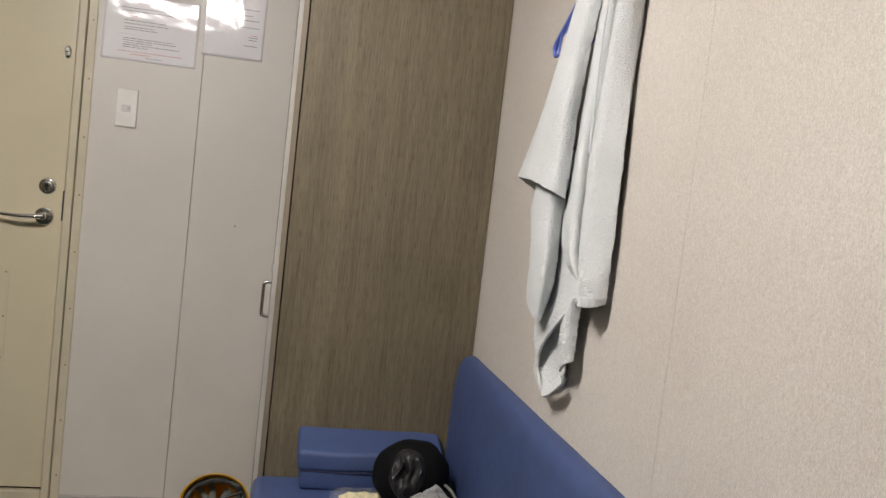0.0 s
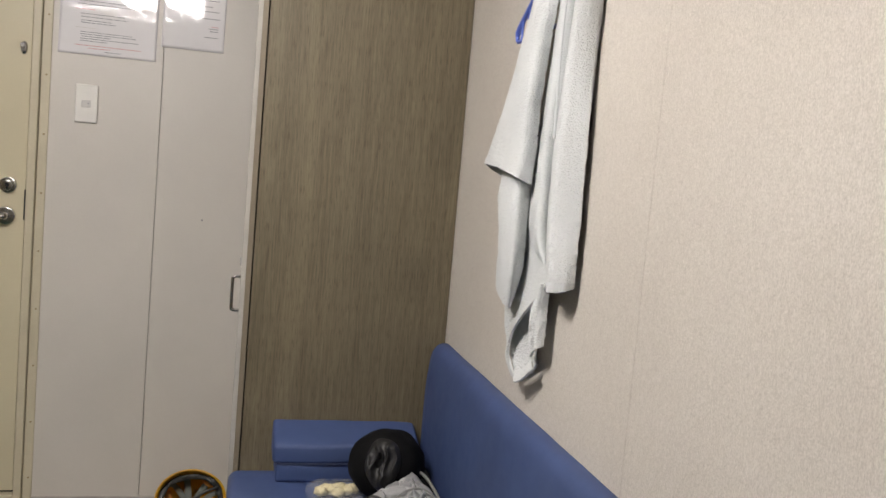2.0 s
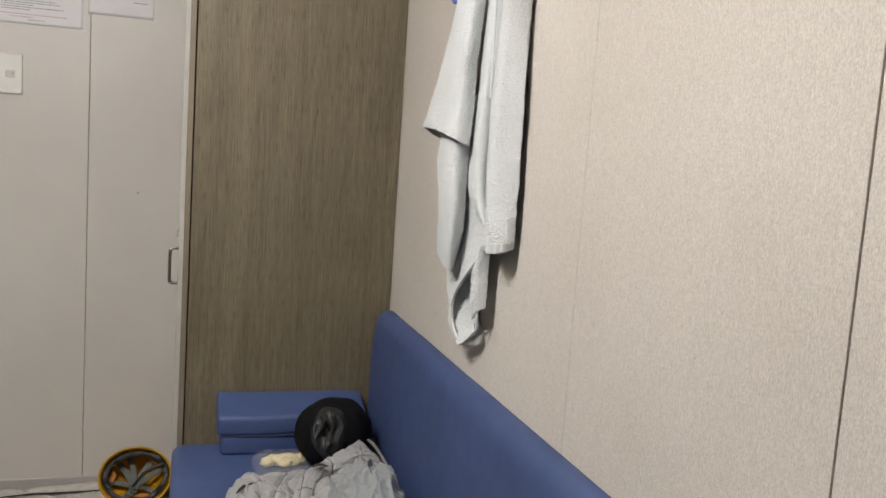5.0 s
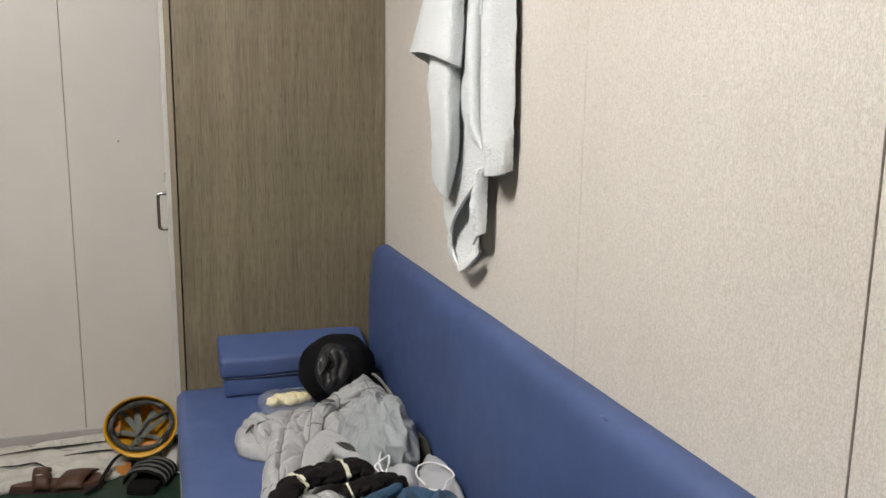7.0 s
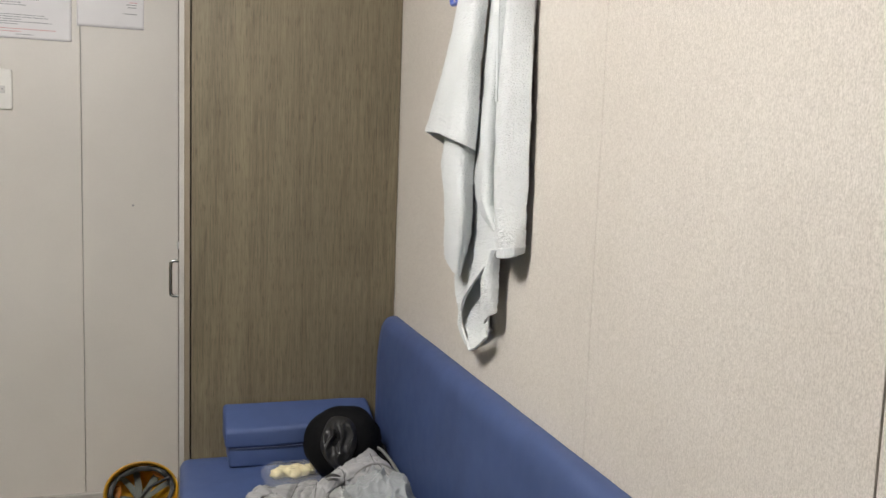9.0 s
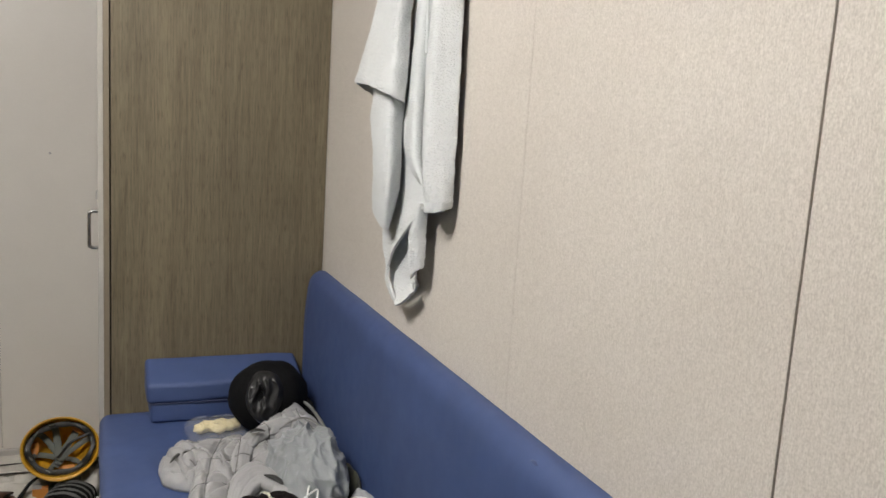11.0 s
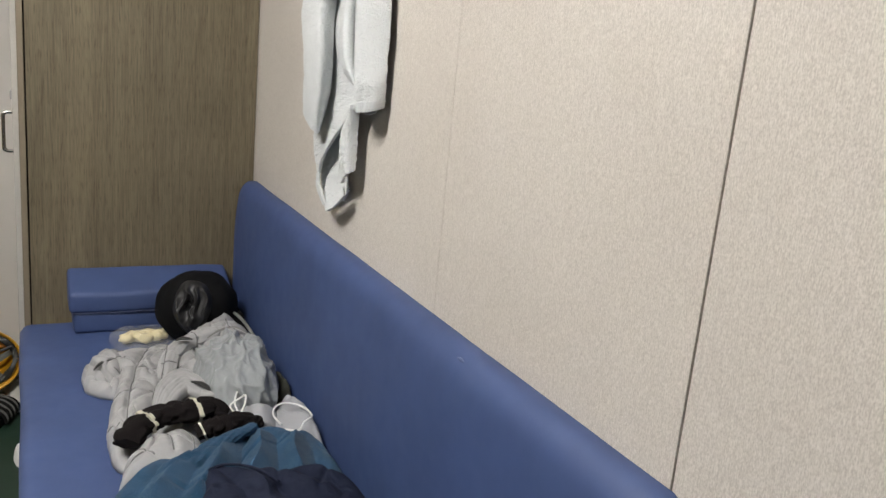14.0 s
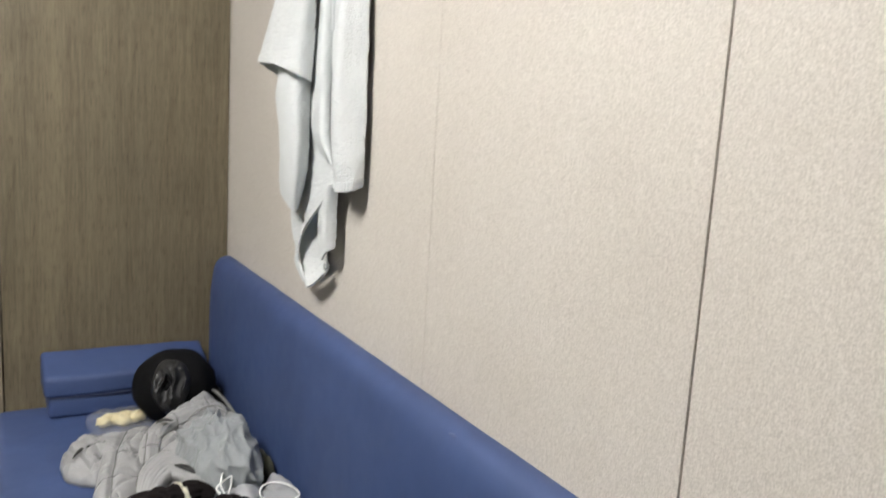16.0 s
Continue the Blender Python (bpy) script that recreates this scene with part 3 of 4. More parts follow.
cloth("wing_lining", [
    [(0.472, -0.555, 1.302), (0.470, -0.548, 1.272), (0.467, -0.544, 1.247)],
    [(0.495, -0.592, 1.302), (0.495, -0.584, 1.261), (0.494, -0.574, 1.225)],
    [(0.503, -0.674, 1.302), (0.503, -0.654, 1.251), (0.502, -0.634, 1.200)],
    [(0.503, -0.756, 1.302), (0.503, -0.735, 1.246), (0.501, -0.715, 1.190)]])
# long rounded fold hanging out of it
cloth("under_fold", [
    [(0.479, -0.632, 1.302), (0.476, -0.641, 1.232), (0.475, -0.646, 1.172), (0.475, -0.684, 1.112), (0.475, -0.703, 1.059), (0.476, -0.711, 1.007)],
    [(0.457, -0.725, 1.302), (0.455, -0.728, 1.226), (0.453, -0.733, 1.172), (0.455, -0.758, 1.114), (0.457, -0.774, 1.058), (0.465, -0.774, 0.994)],
    [(0.457, -0.800, 1.302), (0.456, -0.802, 1.221), (0.456, -0.807, 1.172), (0.458, -0.825, 1.117), (0.460, -0.835, 1.056), (0.469, -0.818, 0.980)],
    [(0.483, -0.801, 1.302), (0.484, -0.801, 1.216), (0.485, -0.801, 1.167), (0.485, -0.808, 1.117), (0.485, -0.814, 1.053), (0.481, -0.797, 0.981)]])
# folds over the bar
cloth("middle_fold", [
    [(0.497, -0.766, 1.669), (0.497, -0.766, 1.455), (0.495, -0.770, 1.317), (0.494, -0.781, 1.218), (0.494, -0.795, 1.146), (0.494, -0.832, 1.108), (0.494, -0.879, 1.085), (0.495, -0.918, 1.071)],
    [(0.479, -0.826, 1.669), (0.479, -0.831, 1.455), (0.479, -0.848, 1.318), (0.479, -0.862, 1.218), (0.479, -0.877, 1.146), (0.481, -0.895, 1.111), (0.485, -0.913, 1.090), (0.491, -0.928, 1.071)],
    [(0.501, -0.845, 1.669), (0.501, -0.845, 1.455), (0.499, -0.850, 1.317), (0.499, -0.863, 1.218), (0.499, -0.875, 1.160), (0.499, -0.890, 1.111), (0.499, -0.903, 1.088), (0.499, -0.916, 1.070)]])
cloth("front_fold", [
    [(0.499, -0.850, 1.689), (0.499, -0.850, 1.455), (0.497, -0.853, 1.308), (0.497, -0.870, 1.215), (0.497, -0.882, 1.167), (0.497, -0.898, 1.111), (0.495, -0.922, 1.069), (0.494, -0.942, 1.044)],
    [(0.479, -0.882, 1.690), (0.479, -0.897, 1.455), (0.477, -0.923, 1.302), (0.475, -0.938, 1.212), (0.475, -0.950, 1.167), (0.475, -0.963, 1.114), (0.477, -0.979, 1.075), (0.481, -0.987, 1.048)],
    [(0.496, -0.896, 1.689), (0.496, -0.913, 1.455), (0.495, -0.941, 1.302), (0.495, -0.959, 1.212), (0.495, -0.971, 1.168), (0.495, -0.985, 1.115), (0.493, -0.998, 1.079), (0.493, -1.004, 1.051)],
    [(0.516, -0.884, 1.689), (0.516, -0.914, 1.455), (0.515, -0.952, 1.300), (0.515, -0.972, 1.212), (0.515, -0.983, 1.168), (0.514, -0.993, 1.115), (0.514, -0.999, 1.079), (0.514, -1.002, 1.056)]])
cloth("rear_fold", [
    [(0.520, -0.853, 1.667), (0.520, -0.873, 1.302), (0.520, -0.914, 1.025)],
    [(0.520, -0.876, 1.664), (0.520, -0.916, 1.301), (0.520, -0.957, 1.034)],
    [(0.520, -0.878, 1.665), (0.520, -0.934, 1.301), (0.520, -0.978, 1.054)]], nu=24, nv=60)
part("selvedge", sweep([(0.476, -0.848, 1.669), (0.476, -0.852, 1.506), (0.476, -0.877, 1.384), (0.475, -0.902, 1.292)], 0.0022, 60, 8), M_HEM, towel, smooth=True)

cloth("hem", [
    [(0.494, -0.941, 1.049), (0.494, -0.942, 1.040), (0.494, -0.944, 1.032)],
    [(0.480, -0.987, 1.052), (0.480, -0.988, 1.043), (0.480, -0.989, 1.035)],
    [(0.492, -1.004, 1.055), (0.492, -1.004, 1.047), (0.492, -1.005, 1.039)],
    [(0.513, -1.002, 1.060), (0.513, -1.002, 1.053), (0.513, -1.002, 1.046)]], M_HEM, 120, 10, 0.0045, 0.0004, 0.0013)
# shaded inside of the hanging end, with its slanting edge
cloth("back_fold", [
    [(0.495, -0.771, 1.151), (0.495, -0.760, 1.072), (0.496, -0.737, 1.005), (0.496, -0.727, 0.960), (0.497, -0.749, 0.919), (0.498, -0.766, 0.900), (0.499, -0.779, 0.864), (0.499, -0.824, 0.844)],
    [(0.499, -0.842, 1.139), (0.498, -0.832, 1.068), (0.496, -0.806, 1.007), (0.495, -0.786, 0.962), (0.496, -0.776, 0.921), (0.496, -0.780, 0.900), (0.496, -0.789, 0.866), (0.497, -0.834, 0.845)],
    [(0.503, -0.898, 1.119), (0.499, -0.936, 1.068), (0.495, -0.937, 1.039), (0.493, -0.871, 0.991), (0.493, -0.813, 0.942), (0.493, -0.793, 0.906), (0.493, -0.797, 0.880), (0.495, -0.843, 0.847)]])
part("stitched_edge", sweep([(0.494, -0.936, 1.039), (0.492, -0.871, 0.991), (0.492, -0.813, 0.942), (0.492, -0.793, 0.906), (0.492, -0.797, 0.880)], 0.0032, 60, 10, 1.0, lambda s, a: 1 + 0.12 * math.cos(s * 190)), M_TOWEL, towel, smooth=True)
cloth("inner_fold", [
    [(0.510, -0.815, 1.000), (0.510, -0.765, 0.950), (0.509, -0.760, 0.910), (0.507, -0.775, 0.880), (0.505, -0.815, 0.850)],
    [(0.520, -0.856, 0.998), (0.520, -0.837, 0.947), (0.520, -0.833, 0.907), (0.520, -0.843, 0.881), (0.520, -0.861, 0.859)],
    [(0.519, -0.889, 0.997), (0.519, -0.879, 0.946), (0.518, -0.875, 0.910), (0.516, -0.884, 0.895), (0.515, -0.901, 0.887)]])
cloth("tail_fold", [
    [(0.506, -0.883, 1.037), (0.502, -0.866, 0.984), (0.501, -0.878, 0.941), (0.500, -0.896, 0.899)],
    [(0.487, -0.923, 1.042), (0.485, -0.921, 0.989), (0.485, -0.928, 0.952), (0.488, -0.941, 0.921)],
    [(0.503, -0.924, 1.043), (0.505, -0.929, 0.989), (0.505, -0.935, 0.955), (0.503, -0.941, 0.930)]])
cloth("tail_hem", [
    [(0.499, -0.822, 0.852), (0.497, -0.833, 0.844), (0.496, -0.849, 0.836)],
    [(0.502, -0.868, 0.868), (0.498, -0.876, 0.860), (0.495, -0.888, 0.852)],
    [(0.502, -0.903, 0.892), (0.499, -0.913, 0.888), (0.497, -0.927, 0.882)]], M_TOWEL, 60, 14, 0.004, 0.0008, 0.0006)

# shear along the wall, set between the towel's swings to fit the camera's view
for ob in towel.children:
    for v in ob.data.vertices:
        v.co.y += 0.195 * (1.73 - v.co.z)

# small scuff on the settee back
part("scuff", sweep([(0.4925, -1.248, 0.7645), (0.4925, -1.239, 0.7655), (0.4925, -1.231, 0.7650)], lambda t: 0.0010 + 0.0024 * bow(t), 10, 8, 0.5), M_BLUE_WORN, bk, "dark scuff mark")

# ---- things on the settee ----
SEAT = 0.4205
hat = thing("fur_hat", (0.35, -0.21, SEAT), "black wool hat with a crumpled leather top lying on its side", "hat")


def lump(c, r, fn, nu=64, nv=40, rot=None):
    b = bmesh.new()
    bmesh.ops.create_uvsphere(b, u_segments=nu, v_segments=nv, radius=1)
    for v in b.verts:
        d = v.co.normalized()
        p = Vector((d.x * r[0], d.y * r[1], d.z * r[2])) * fn(d)
        v.co = Vector(c) + (rot @ p if rot else p)
        v.co.z = max(v.co.z, SEAT + 0.0015)
    return b


part("body", lump((0.354, -0.203, 0.505), (0.093, 0.080, 0.086), lambda d: 1 + 0.05 * nz(d.x * 2.2, d.y * 2.2, d.z * 2.2) + 0.012 * ridge(d.x * 4, d.y * 4, d.z * 4)), M_FELT, hat, smooth=True)
# crumpled leather crown facing the room: lens of folds round a sunken middle
crown_rot = (Vector((-0.36, -1.0, 0.34))).to_track_quat("Z", "Y").to_matrix()


def crown():
    b = bmesh.new()
    n, m = 30, 72
    rows = []
    for i in range(n + 1):
        r = i / n
        row = []
        for k in range(m):
            a = 2 * math.pi * k / m
            w = 0.041 + 0.005 * math.sin(2 * a + 0.6)
            h = 0.062 + 0.004 * math.sin(3 * a)
            x, y = w * r * math.cos(a), h * r * math.sin(a)
            x -= 0.004 * (y / 0.06)
            fold = ridge(x * 42 + 0.8 * nz(y * 40, 2), y * 12, 1.3)
            z = 0.012 * bow(r, 0.7) - 0.010 * (1 - r) ** 2 + 0.017 * fold * (1 - r ** 4) - 0.012 * r ** 8
            row.append(b.verts.new(Vector((0.354, -0.203, 0.507)) + crown_rot @ Vector((x, y, 0.076 + z))))
        rows.append(row)
    for p, q in zip(rows, rows[1:]):
        for k in range(m):
            b.faces.new((p[k], p[(k + 1) % m], q[(k + 1) % m], q[k]))
    bmesh.ops.remove_doubles(b, verts=b.verts[:], dist=1e-5)
    return b


part("crown", crown(), M_HATLEATHER, hat, "creased black leather crown", True)
part("ear_flap", heap([(0.40, -0.235), (0.425, -0.255), (0.462, -0.27), (0.468, -0.22), (0.458, -0.16), (0.43, -0.14), (0.40, -0.17)], SEAT, 0.075, lambda x, y, r: 0.01 * ridge(x * 20, y * 20)), M_FELT, hat, smooth=True)

bag = thing("plastic_bag", (0.23, -0.21, SEAT), "clear plastic bag holding pale yellow bread pieces", "bag")
for x, y, r in ((0.198, -0.205, 0.014), (0.213, -0.190, 0.015), (0.231, -0.197, 0.016), (0.248, -0.188, 0.017), (0.262, -0.200, 0.015), (0.277, -0.188, 0.015), (0.240, -0.212, 0.014)):
    part("bread_piece", lump((x, y, 0.438), (r * 1.15, r * 1.1, r * 0.8), lambda d, r=r, x=x: 1 + 0.30 * nz(d.x * 2 + x * 99, d.y * 2, d.z * 2), 20, 12), M_FOOD, bag, smooth=True)
film = heap([(0.168, -0.145), (0.166, -0.21), (0.170, -0.262), (0.22, -0.268), (0.285, -0.262), (0.302, -0.22), (0.302, -0.150), (0.235, -0.141)], SEAT, 0.032, lambda x, y, r: 0.009 * ridge(x * 30, y * 30), 34, 120)
part("film", film, M_FILM, bag, "clear crinkled film", True)

jacket = thing("puffer_jacket", (0.27, -0.55, SEAT), "crumpled light grey quilted puffer jacket on the settee", "jacket")


def billow(x, y, z=0.0):
    """Round swellings with sharp creases between them, 0 to 1."""
    x += 0.5 * nz(x * 0.6, y * 0.6, z + 9)
    return min(1, abs(nz(x, y, z)) * 2.4) ** 0.6


def crease(x, y, z, width):
    """Thin sunken lines, 0 to 1."""
    x += 0.35 * nz(x * 0.7, y * 0.7, z + 4)
    return math.exp(-(nz(x, y, z) / width) ** 2)


def stitched(x, y, lines, depth=0.008, width=0.0060):
    """Quilting seams along a few lines: a narrow groove with puckers to both sides, and padding that swells away from it."""
    x += 0.004 * nz(x * 22, y * 22, 3)
    y += 0.004 * nz(x * 22, y * 22, 6)
    best, along = 9.0, 0.0
    for line in lines:
        for (ax, ay), (bx, by) in zip(line, line[1:]):
            ux, uy = bx - ax, by - ay
            ll = ux * ux + uy * uy
            t = min(1, max(0, ((x - ax) * ux + (y - ay) * uy) / ll))
            d = math.hypot(x - ax - t * ux, y - ay - t * uy)
            if d < best:
                best, along = d, ax * 3 + t * math.sqrt(ll)
    return -depth * math.exp(-(best / width) ** 2) - 0.45 * depth * math.exp(-(best / (width * 3.2)) ** 2) + 0.0030 * math.exp(-(best / 0.014) ** 2) * nz(along * 95, best * 25, 1)


def soft(x, y, seed, k=1.0):
    """Loose, smooth folds of thin padded nylon."""
    return k * (0.020 * (billow(x * 9, y * 7, seed) - 0.5) - 0.016 * crease(x * 8, y * 6, seed + 2, 0.030) - 0.007 * crease(x * 19, y * 15, seed + 6, 0.05) + 0.0040 * nz(x * 40, y * 32, seed))


# front panel, running from the bag to the foot of the heap
FRONT_SEAMS = [[(0.160, -0.318), (0.215, -0.335), (0.270, -0.325)], [(0.240, -0.275), (0.218, -0.36), (0.192, -0.45), (0.172, -0.54)],
               [(0.150, -0.440), (0.200, -0.455), (0.248, -0.440)], [(0.132, -0.570), (0.172, -0.560), (0.222, -0.545)],
               [(0.120, -0.670), (0.150, -0.668), (0.186, -0.655)], [(0.172, -0.54), (0.158, -0.62), (0.145, -0.72)]]
part("front_panel", heap([(0.158, -0.295), (0.22, -0.268), (0.288, -0.270), (0.270, -0.40), (0.238, -0.52), (0.210, -0.62), (0.175, -0.72), (0.148, -0.785), (0.126, -0.785), (0.116, -0.70), (0.122, -0.63), (0.134, -0.56), (0.148, -0.50), (0.156, -0.42), (0.150, -0.35)],
                         SEAT, 0.054, lambda x, y, r: stitched(x, y, FRONT_SEAMS) + soft(x, y, 2.0, 0.70), 110, 340), M_JACKET, jacket, smooth=True)
BACK_SEAMS = [[(0.232, -0.500), (0.290, -0.485), (0.340, -0.450)], [(0.215, -0.585), (0.250, -0.560), (0.300, -0.570)],
              [(0.300, -0.365), (0.315, -0.420), (0.300, -0.480)], [(0.40, -0.30), (0.395, -0.37), (0.41, -0.43)]]
part("back_panel", heap([(0.252, -0.425), (0.30, -0.36), (0.36, -0.30), (0.415, -0.30), (0.438, -0.38), (0.442, -0.50), (0.438, -0.60), (0.418, -0.68), (0.36, -0.73), (0.28, -0.73), (0.200, -0.70), (0.192, -0.63), (0.222, -0.52)],
                        SEAT, 0.074, lambda x, y, r: stitched(x, y, BACK_SEAMS, 0.009) + soft(x, y, 7.0, 1.1), 120, 340, 3.6), M_JACKET, jacket, smooth=True)


def puff(pts, rad, n=90, pitch=9.0, pinch=0.22, crease=0.20, flat=0.85, seed=0):
    def shape(s, a):
        p = abs(math.sin(math.pi * s * pitch + 0.8 * nz(s * 9, a, seed)))
        c, d = math.cos(a), math.sin(a)
        return 1 - pinch * math.exp(-(p / 0.16) ** 2) + crease * (billow(c * 1.2 + seed, d * 1.2 + s * pitch * 0.6, s * pitch * 0.7) - 0.6)
    return sweep(pts, rad, n, 48, flat, shape)


sl = part("sleeve", heap([(0.092, -0.407), (0.102, -0.36), (0.13, -0.31), (0.165, -0.272), (0.195, -0.33), (0.182, -0.42), (0.157, -0.492), (0.125, -0.488), (0.103, -0.465)], SEAT, 0.046,
                         lambda x, y, r: stitched(x, y, [[(0.118, -0.345), (0.150, -0.385), (0.176, -0.395)], [(0.150, -0.300), (0.180, -0.350)], [(0.110, -0.45), (0.14, -0.462), (0.168, -0.44)]], 0.008) + soft(x, y, 11.0, 0.8), 90, 240), M_JACKET, jacket, smooth=True)
# A black lens laid on the cloth stands in for the cuff's inner shade.
part("cuff", sweep([(0.112, -0.442, 0.4640), (0.126, -0.424, 0.4700), (0.142, -0.410, 0.4710), (0.160, -0.405, 0.4670)], lambda s: 0.001 + 0.0040 * bow(s), 20, 12, 0.4), M_BLACKPL, sl, "black lens in place of the shade in the cuff")
LOW_SEAMS = [[(0.150, -0.800), (0.175, -0.845)], [(0.190, -0.745), (0.205, -0.790), (0.205, -0.840)], [(0.235, -0.745), (0.243, -0.790), (0.238, -0.845)], [(0.135, -0.835), (0.160, -0.825)]]
part("sleeve", heap([(0.120, -0.868), (0.124, -0.84), (0.135, -0.80), (0.171, -0.752), (0.223, -0.742), (0.257, -0.744), (0.270, -0.79), (0.262, -0.84), (0.236, -0.868), (0.199, -0.868), (0.161, -0.872)], SEAT, 0.066,
                    lambda x, y, r: stitched(x, y, LOW_SEAMS, 0.004) + soft(x, y, 5.0, 0.55), 70, 200, 2.6), M_JACKET, jacket, smooth=True)
# gathered sleeve end at the middle of the heap: folds fanning round a dark opening
for k in range(6):
    f = k / 5
    part("gathered_fold", sweep([(0.196 + 0.020 * f, -0.672 - 0.012 * f, 0.474), (0.215 + 0.020 * f, -0.622 - 0.028 * f, 0.492 - 0.002 * k), (0.252 + 0.008 * f, -0.588 - 0.040 * f, 0.500 - 0.003 * k), (0.284, -0.612 - 0.036 * f, 0.492 - 0.002 * k), (0.300, -0.668 - 0.010 * f, 0.474)],
                                lambda s: 0.004 + 0.0075 * bow(s), 50, 18, 1.0, lambda s, a: 1 + 0.22 * (billow(s * 3 + k * 3, math.cos(a)) - 0.5)), M_JACKET, jacket, smooth=True)
# Another black lens, painted shade for the hollow sleeve end.
part("opening", sweep([(0.268, -0.622, 0.500), (0.286, -0.640, 0.500), (0.302, -0.662, 0.492)], lambda s: 0.001 + 0.006 * bow(s), 16, 10, 0.5), M_BLACKPL, jacket, "black lens in place of the shade in the sleeve end")


# rounded, crumpled hood with a blue-grey lining, its wrinkles fanning from one tucked point
def hood_form(d):
    u, v = d.x - 0.30, d.y - 0.45
    r = math.hypot(u, v)
    fan = math.atan2(v, u)
    star = (1 - abs(math.cos(3.5 * fan + 0.9 * nz(fan, r * 1.4, 2)))) ** 2 * math.exp(-((r - 0.40) / 0.35) ** 2)
    return 0.90 + 0.20 * star - 0.24 * math.exp(-(r / 0.17) ** 2) + 0.12 * nz(d.x * 1.8, d.y * 2.0, 3) + 0.11 * ridge(d.x * 1.9 + 4, d.y * 2.1, d.z) + 0.06 * ridge(d.x * 3.4, d.y * 3.8 + 2, d.z * 2) + 0.012 * nz(d.x * 9, d.y * 7, 2)


part("hood", lump((0.360, -0.575, 0.474), (0.080, 0.140, 0.078), hood_form, 144, 100), M_LINING, jacket, "blue-grey hood lining", True)
part("hood_edge", puff([(0.236, -0.540, 0.470), (0.250, -0.478, 0.484), (0.280, -0.428, 0.494), (0.320, -0.398, 0.500), (0.362, -0.384, 0.503), (0.400, -0.394, 0.500), (0.424, -0.450, 0.492), (0.432, -0.520, 0.478)],
                       lambda s: 0.005 + 0.015 * bow(s * 0.80 + 0.16, 0.5), 150, 5.0, 0.30, 0.22, 0.7, 3), M_JACKET, jacket, smooth=True)
part("hood_seam", sweep([(0.330, -0.452, 0.519), (0.362, -0.425, 0.525), (0.398, -0.418, 0.525), (0.426, -0.452, 0.514)], lambda s: 0.0010 + 0.0030 * bow(s), 30, 8, 0.5), M_GREYSTRIPE, jacket, "grey hood channel")
part("collar", heap([(0.252, -0.415), (0.296, -0.352), (0.352, -0.302), (0.410, -0.243), (0.426, -0.229), (0.440, -0.28), (0.446, -0.375), (0.38, -0.425), (0.31, -0.438)], SEAT, 0.090,
                    lambda x, y, r: stitched(x, y, [[(0.30, -0.372), (0.36, -0.335), (0.425, -0.290)]], 0.008) + soft(x + 1, y, 3.0, 0.45), 100, 280, 4.5), M_JACKET, jacket, smooth=True)


def lay_seams(lines, on, owner, radius=0.0013):
    """Sewn lines and folds lying in the cloth, dark to stand in for groove shade."""
    trees = [BVHTree.FromPolygons([v.co for v in o.data.vertices], [f.vertices for f in o.data.polygons]) for o in on]
    for line in lines:
        pts = []
        for x, y in spline(line, 40):
            hits = [h[0].z for h in (t.ray_cast(Vector((x, y, 0.7)), Vector((0, 0, -1))) for t in trees) if h[0]]
            if hits:
                pts.append((x, y, max(hits) + 0.0002))
        if len(pts) > 4:
            part("seam", sweep(pts, radius, 2 * len(pts), 6), M_SEAM_SHADE, owner)


jacket_parts = [o for o in jacket.children if o.name.split(".")[0] in ("front_panel", "back_panel", "sleeve", "collar", "hood_edge", "gathered_fold")]
lay_seams(FRONT_SEAMS + BACK_SEAMS + LOW_SEAMS + [[(0.256, -0.420), (0.238, -0.500), (0.212, -0.600), (0.180, -0.700)], [(0.118, -0.345), (0.150, -0.385), (0.176, -0.395)], [(0.150, -0.300), (0.180, -0.350)], [(0.30, -0.372), (0.36, -0.335), (0.425, -0.290)],
                                                  [(0.160, -0.300), (0.215, -0.292), (0.280, -0.285)]], jacket_parts, jacket, 0.0012)
part("zip", sweep([(0.408, -0.234, 0.490), (0.424, -0.230, 0.497), (0.436, -0.280, 0.500), (0.444, -0.350, 0.492), (0.450, -0.390, 0.478)], 0.0036, 30, 8), M_GREYSTRIPE, jacket, "grey zip")
# Black sliver: the shade of a pocket slit, added as a solid.
part("pocket_slit_shade", sweep([(0.268, -0.442, 0.514), (0.284, -0.440, 0.518), (0.302, -0.446, 0.516)], lambda s: 0.001 + 0.0050 * bow(s), 16, 8, 0.5), M_BLACKPL, jacket)

socks = thing("pair_of_socks", (0.23, -0.77, 0.49), "black knitted socks with cream stripes bundled on the jacket", "socks")


def sock(pts, rad, bands, seed):
    s0 = part("sock", sweep(pts, rad, 90, 32, 0.62, lambda s, a: 1 + 0.50 * (billow(s * 7 + seed, math.cos(a) * 1.3, math.sin(a) * 1.3) - 0.5)), M_BLACKKNIT, socks, smooth=True)
    C = spline(pts, 200)
    for f in bands:
        seg = [tuple(C[int(f * 199) + d]) for d in (-3, 0, 3)]
        r = rad(f) if callable(rad) else rad
        part("stripe", sweep(seg, r * 1.07, 6, 32, 0.65, lambda s, a: 1 + 0.50 * (billow(f * 7 + seed, math.cos(a) * 1.3, math.sin(a) * 1.3) - 0.5)), M_CREAM, s0, "cream knitted stripe", True)


sock([(0.139, -0.790, 0.472), (0.152, -0.764, 0.482), (0.182, -0.744, 0.489), (0.220, -0.732, 0.491), (0.256, -0.726, 0.491), (0.290, -0.716, 0.487), (0.314, -0.726, 0.474)], lambda s: 0.018 + 0.007 * bow(s, 0.6), (0.31, 0.68), 1)
